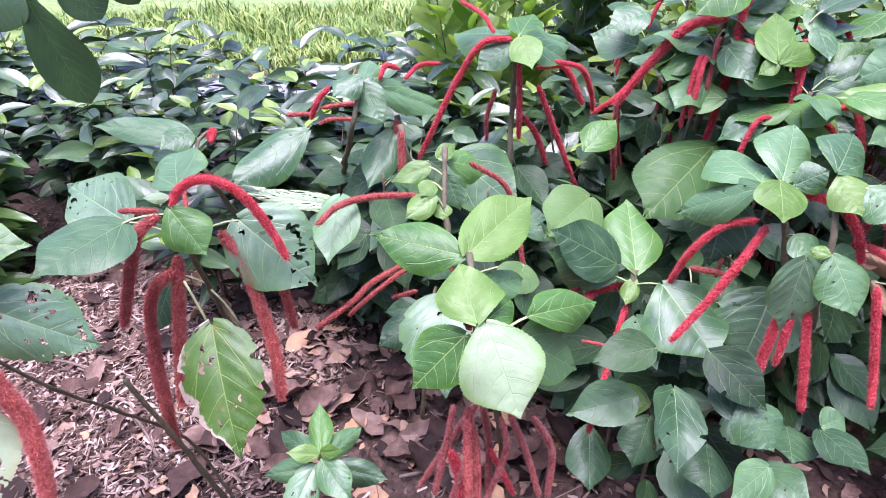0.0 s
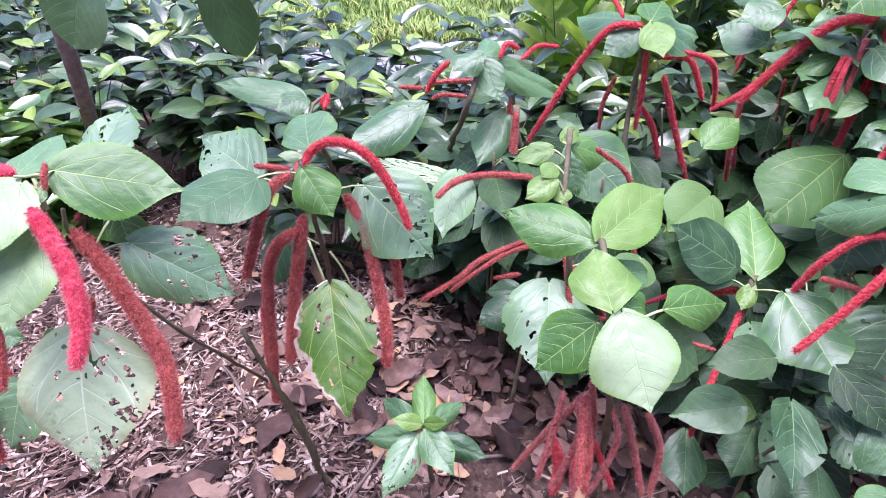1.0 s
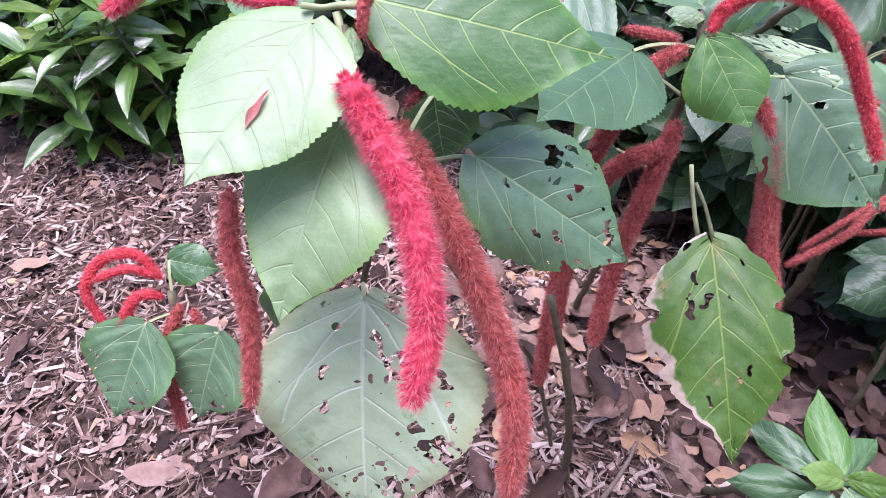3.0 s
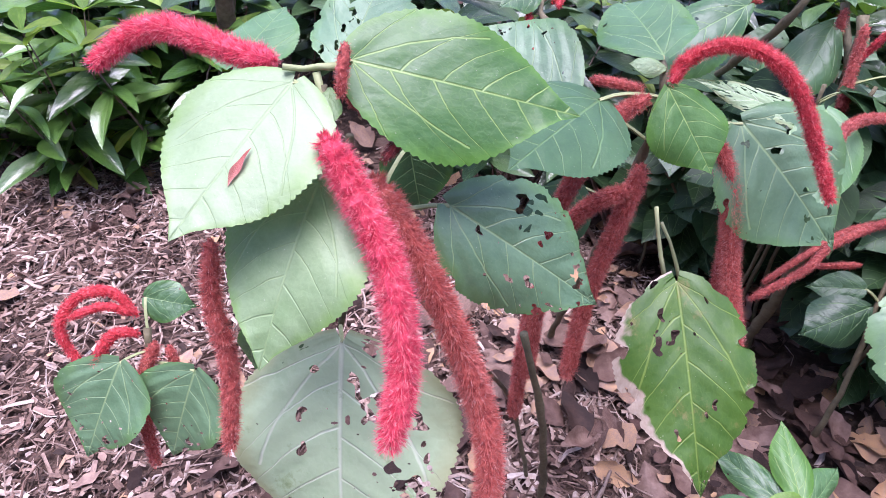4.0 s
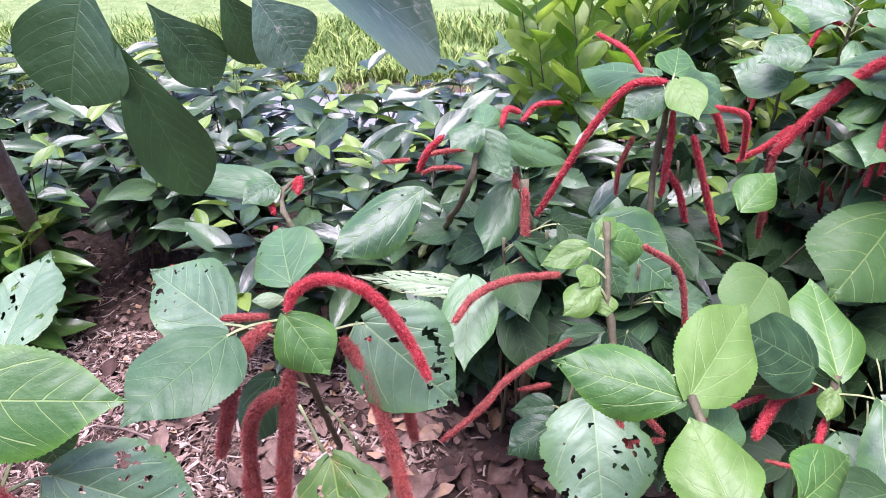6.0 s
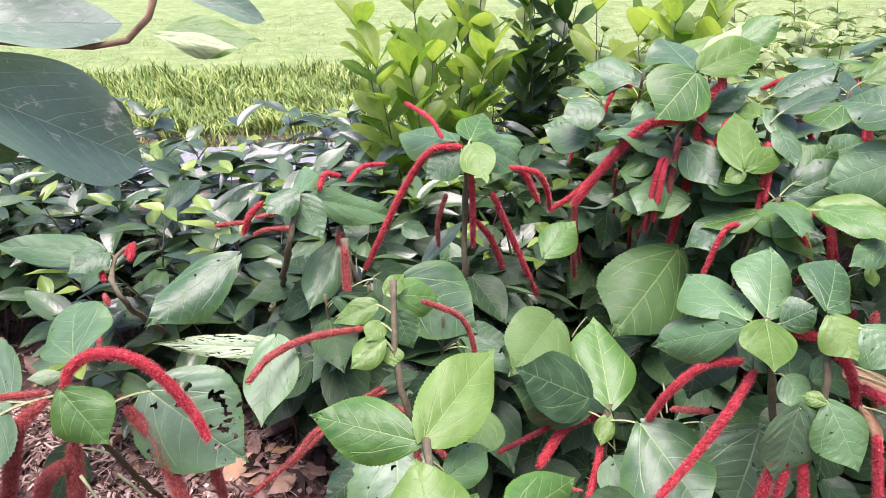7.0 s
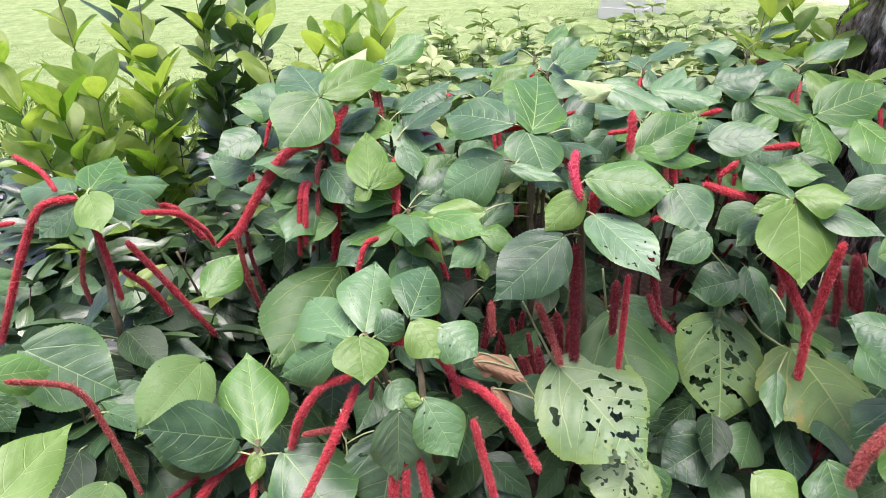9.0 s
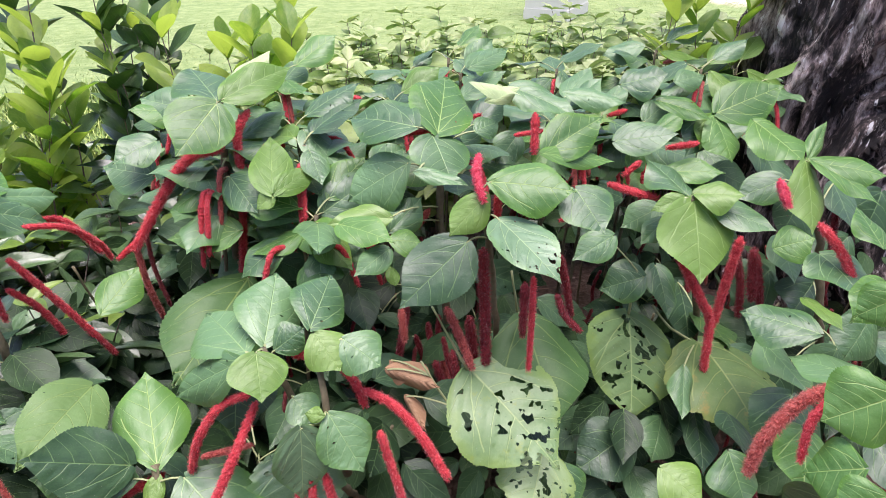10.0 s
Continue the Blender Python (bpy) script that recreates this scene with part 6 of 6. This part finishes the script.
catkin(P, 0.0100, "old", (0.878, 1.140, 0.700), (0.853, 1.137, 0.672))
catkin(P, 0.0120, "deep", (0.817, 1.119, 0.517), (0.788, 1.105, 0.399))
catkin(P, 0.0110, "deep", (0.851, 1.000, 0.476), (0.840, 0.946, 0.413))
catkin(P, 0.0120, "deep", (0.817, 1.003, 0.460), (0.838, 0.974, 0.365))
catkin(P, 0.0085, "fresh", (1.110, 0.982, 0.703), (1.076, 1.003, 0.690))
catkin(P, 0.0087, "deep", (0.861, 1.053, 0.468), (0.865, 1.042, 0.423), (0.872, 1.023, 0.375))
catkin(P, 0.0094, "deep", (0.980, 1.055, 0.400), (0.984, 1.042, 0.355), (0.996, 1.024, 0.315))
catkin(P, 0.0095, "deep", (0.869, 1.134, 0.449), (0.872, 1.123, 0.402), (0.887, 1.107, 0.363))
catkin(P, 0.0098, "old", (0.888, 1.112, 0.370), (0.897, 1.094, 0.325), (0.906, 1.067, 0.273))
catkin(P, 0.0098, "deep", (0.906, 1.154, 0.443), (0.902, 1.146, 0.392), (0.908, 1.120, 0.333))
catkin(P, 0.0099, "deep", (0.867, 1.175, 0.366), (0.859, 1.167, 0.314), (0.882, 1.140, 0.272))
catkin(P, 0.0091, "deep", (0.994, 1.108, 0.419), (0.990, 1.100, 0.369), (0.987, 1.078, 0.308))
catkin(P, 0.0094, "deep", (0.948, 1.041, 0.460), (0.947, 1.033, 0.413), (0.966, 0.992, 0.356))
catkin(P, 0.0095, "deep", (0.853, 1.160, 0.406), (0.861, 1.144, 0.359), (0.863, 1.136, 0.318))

P = plant((1.654, 1.042, 0.0), "chenille plant with bright whorled leaves and hanging red catkins")
stem(P, 0.0073, (1.234, 0.855, 0.761), (1.332, 0.888, 0.571), (1.456, 0.935, 0.301), (1.654, 1.042, 0.000))
stem(P, 0.0023, (1.225, 0.934, 0.576), (1.216, 0.930, 0.483), mat=PETIOLE, name="petiole")
stem(P, 0.0024, (1.260, 0.913, 0.499), (1.281, 0.886, 0.461), (1.326, 0.846, 0.425), mat=PETIOLE, name="petiole")
leaf(P, (1.237, 0.849, 0.758), (1.188, 0.758, 0.655), 0.145, "lime")
leaf(P, (1.231, 0.861, 0.765), (1.240, 0.968, 0.797), 0.085, "mid", twist=0.0)
leaf(P, (1.240, 0.853, 0.769), (1.290, 0.792, 0.780), 0.068, "lime")
leaf(P, (1.271, 0.832, 0.747), (1.323, 0.742, 0.730), 0.070, "mid", twist=0.0)
leaf(P, (1.220, 0.857, 0.763), (1.166, 0.874, 0.746), 0.035, "lime")
leaf(P, (1.241, 1.058, 0.799), (1.324, 0.982, 0.827), 0.082, "mid", twist=0.0)
leaf(P, (1.221, 0.934, 0.475), (1.135, 0.788, 0.346), 0.238, "palehole")
leaf(P, (1.331, 0.844, 0.429), (1.293, 0.629, 0.402), 0.254, "spotted")
leaf(P, (1.112, 0.789, 0.327), (0.992, 0.781, 0.303), 0.122, "dark")
leaf(P, (1.199, 0.790, 0.329), (1.131, 0.731, 0.305), 0.095, "dark")
leaf(P, (1.231, 0.790, 0.442), (1.165, 0.718, 0.401), 0.055, "mid", twist=0.0)
leaf(P, (1.231, 0.921, 0.569), (1.160, 0.967, 0.536), 0.089, "mid")
leaf(P, (1.285, 0.945, 0.567), (1.249, 0.850, 0.516), 0.075, "mid", twist=0.0)
leaf(P, (1.017, 0.633, 0.437), (1.040, 0.563, 0.419), 0.087, "lime")
leaf(P, (1.128, 0.602, 0.446), (1.111, 0.540, 0.399), 0.092, "mid")
leaf(P, (1.552, 1.102, 0.798), (1.473, 1.078, 0.720), 0.083, "dark", twist=0.0)
leaf(P, (1.444, 1.161, 0.827), (1.521, 1.063, 0.811), 0.061, "fresh", twist=0.0)
leaf(P, (1.371, 1.034, 0.719), (1.445, 0.954, 0.742), 0.064, "fresh", twist=0.0)
leaf(P, (1.279, 0.958, 0.690), (1.190, 0.959, 0.669), 0.070, "mid", twist=0.0)
leaf(P, (1.273, 0.927, 0.685), (1.189, 0.904, 0.659), 0.046, "mid", twist=0.0)
leaf(P, (1.112, 0.899, 0.697), (1.021, 0.892, 0.677), 0.061, "mid", twist=0.0)
leaf(P, (1.408, 0.981, 0.472), (1.363, 0.871, 0.401), 0.111, "dark", twist=0.0)
leaf(P, (1.400, 1.174, 0.751), (1.308, 1.167, 0.703), 0.091, "dark", twist=0.0)
leaf(P, (1.266, 0.777, 0.339), (1.192, 0.660, 0.317), 0.085, "dark", twist=0.0)
leaf(P, (1.252, 0.692, 0.394), (1.192, 0.608, 0.407), 0.082, "dark", twist=0.0)
leaf(P, (1.332, 1.110, 0.641), (1.264, 1.120, 0.676), 0.075, "dark", twist=0.0)
leaf(P, (1.175, 1.033, 0.642), (1.162, 0.959, 0.630), 0.062, "dark", twist=0.0)
leaf(P, (1.419, 0.915, 0.419), (1.377, 0.799, 0.449), 0.102, "olive", twist=0.0)
leaf(P, (1.654, 1.306, 0.811), (1.740, 1.289, 0.826), 0.070, "mid", twist=0.0)
leaf(P, (1.287, 1.054, 0.734), (1.311, 1.047, 0.768), 0.048, "fresh", twist=0.0)
catkin(P, 0.0123, "fresh", (1.228, 0.860, 0.661), (1.262, 0.810, 0.571), (1.288, 0.800, 0.519), (1.278, 0.781, 0.420))
catkin(P, 0.0128, "fresh", (1.363, 0.830, 0.665), (1.349, 0.828, 0.573), (1.332, 0.822, 0.484))
catkin(P, 0.0143, "deep", (1.409, 0.829, 0.630), (1.419, 0.813, 0.521))
catkin(P, 0.0107, "fresh", (1.154, 0.974, 0.759), (1.184, 0.939, 0.750), (1.212, 0.905, 0.746))
catkin(P, 0.0093, "fresh", (1.236, 0.981, 0.785), (1.209, 0.993, 0.756))
catkin(P, 0.0104, "fresh", (1.419, 1.009, 0.781), (1.377, 1.051, 0.765))
catkin(P, 0.0086, "fresh", (1.365, 1.164, 0.816), (1.334, 1.188, 0.801))

P = plant((2.004, 0.908, 0.0), "leafy chenille plant beside the tree trunk with red catkins")
stem(P, 0.0084, (1.499, 0.823, 0.787), (1.556, 0.798, 0.633), (1.620, 0.765, 0.387), (2.004, 0.908, 0.000))
leaf(P, (1.561, 1.092, 0.802), (1.727, 1.060, 0.854), 0.111, "fresh")
leaf(P, (1.556, 1.096, 0.796), (1.536, 1.001, 0.729), 0.105, "fresh", twist=0.0)
leaf(P, (1.604, 1.030, 0.794), (1.612, 0.898, 0.750), 0.150, "fresh", twist=0.0)
leaf(P, (1.487, 0.827, 0.793), (1.436, 0.736, 0.699), 0.090, "lime", twist=0.0)
leaf(P, (1.494, 0.816, 0.795), (1.540, 0.699, 0.757), 0.062, "fresh", twist=0.0)
leaf(P, (1.494, 0.815, 0.792), (1.576, 0.723, 0.791), 0.075, "fresh", twist=0.0)
leaf(P, (1.235, 0.584, 0.650), (1.184, 0.683, 0.655), 0.090, "mid", twist=0.0)
leaf(P, (1.391, 0.780, 0.658), (1.431, 0.738, 0.691), 0.078, "fresh", twist=0.0)
leaf(P, (1.388, 0.699, 0.687), (1.369, 0.600, 0.678), 0.116, "mid")
leaf(P, (1.205, 0.495, 0.643), (1.200, 0.605, 0.614), 0.078, "mid", twist=0.0)
leaf(P, (1.113, 0.421, 0.709), (1.058, 0.464, 0.657), 0.101, "fresh")
leaf(P, (1.062, 0.404, 0.634), (1.041, 0.458, 0.587), 0.085, "fresh")
leaf(P, (1.223, 0.494, 0.774), (1.186, 0.526, 0.730), 0.064, "fresh")
leaf(P, (1.083, 0.415, 0.538), (1.079, 0.486, 0.489), 0.100, "mid")
leaf(P, (1.045, 0.369, 0.633), (1.008, 0.397, 0.602), 0.062, "fresh")
leaf(P, (1.209, 0.548, 0.503), (1.141, 0.473, 0.471), 0.122, "fresh")
leaf(P, (1.256, 0.603, 0.508), (1.165, 0.539, 0.450), 0.133, "dark")
leaf(P, (1.555, 1.097, 0.794), (1.494, 1.063, 0.739), 0.062, "lime", twist=0.0)
leaf(P, (1.531, 0.849, 0.781), (1.598, 0.871, 0.840), 0.035, "fresh", twist=0.0)
leaf(P, (1.503, 0.866, 0.739), (1.407, 0.894, 0.708), 0.070, "mid", twist=0.0)
leaf(P, (1.629, 0.842, 0.715), (1.591, 0.754, 0.659), 0.083, "dark", twist=0.0)
leaf(P, (1.394, 0.614, 0.739), (1.408, 0.676, 0.782), 0.066, "fresh", twist=0.0)
leaf(P, (1.318, 0.715, 0.525), (1.276, 0.582, 0.522), 0.093, "mid", twist=0.0)
leaf(P, (1.318, 0.662, 0.640), (1.299, 0.580, 0.647), 0.050, "lime", twist=0.0)
leaf(P, (1.298, 0.551, 0.733), (1.226, 0.537, 0.703), 0.071, "fresh", twist=0.0)
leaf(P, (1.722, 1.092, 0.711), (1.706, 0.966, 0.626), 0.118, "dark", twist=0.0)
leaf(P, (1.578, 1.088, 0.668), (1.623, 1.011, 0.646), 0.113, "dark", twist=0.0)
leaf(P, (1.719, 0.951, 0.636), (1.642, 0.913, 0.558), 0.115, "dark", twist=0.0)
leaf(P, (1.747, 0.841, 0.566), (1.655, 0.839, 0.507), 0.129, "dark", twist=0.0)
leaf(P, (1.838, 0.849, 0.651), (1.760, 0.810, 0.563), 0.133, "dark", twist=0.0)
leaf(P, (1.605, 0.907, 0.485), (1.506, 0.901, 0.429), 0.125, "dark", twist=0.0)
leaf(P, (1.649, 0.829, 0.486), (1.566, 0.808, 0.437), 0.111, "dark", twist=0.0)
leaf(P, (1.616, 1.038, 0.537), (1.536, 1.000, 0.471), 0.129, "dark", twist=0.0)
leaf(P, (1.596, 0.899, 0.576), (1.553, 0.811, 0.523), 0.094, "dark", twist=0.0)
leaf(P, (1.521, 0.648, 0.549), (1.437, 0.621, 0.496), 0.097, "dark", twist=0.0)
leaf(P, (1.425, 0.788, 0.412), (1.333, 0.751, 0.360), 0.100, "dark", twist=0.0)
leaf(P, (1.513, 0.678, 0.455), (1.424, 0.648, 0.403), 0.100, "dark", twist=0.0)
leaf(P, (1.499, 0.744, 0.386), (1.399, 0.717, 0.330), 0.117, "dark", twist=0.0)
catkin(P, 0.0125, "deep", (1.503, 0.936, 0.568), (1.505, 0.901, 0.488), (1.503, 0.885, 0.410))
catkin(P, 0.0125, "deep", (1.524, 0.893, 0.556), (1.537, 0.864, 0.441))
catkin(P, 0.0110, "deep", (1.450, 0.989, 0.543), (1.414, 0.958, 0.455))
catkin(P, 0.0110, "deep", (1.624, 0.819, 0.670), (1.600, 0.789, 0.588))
catkin(P, 0.0118, "fresh", (1.358, 0.699, 0.752), (1.381, 0.661, 0.708), (1.400, 0.623, 0.640))
catkin(P, 0.0130, "pink", (1.379, 0.798, 0.788), (1.379, 0.768, 0.747))
catkin(P, 0.0136, "old", (1.148, 0.494, 0.653), (1.115, 0.518, 0.623), (1.079, 0.532, 0.556), (1.067, 0.532, 0.499))
catkin(P, 0.0095, "fresh", (1.134, 0.482, 0.662), (1.100, 0.491, 0.623), (1.081, 0.480, 0.563))
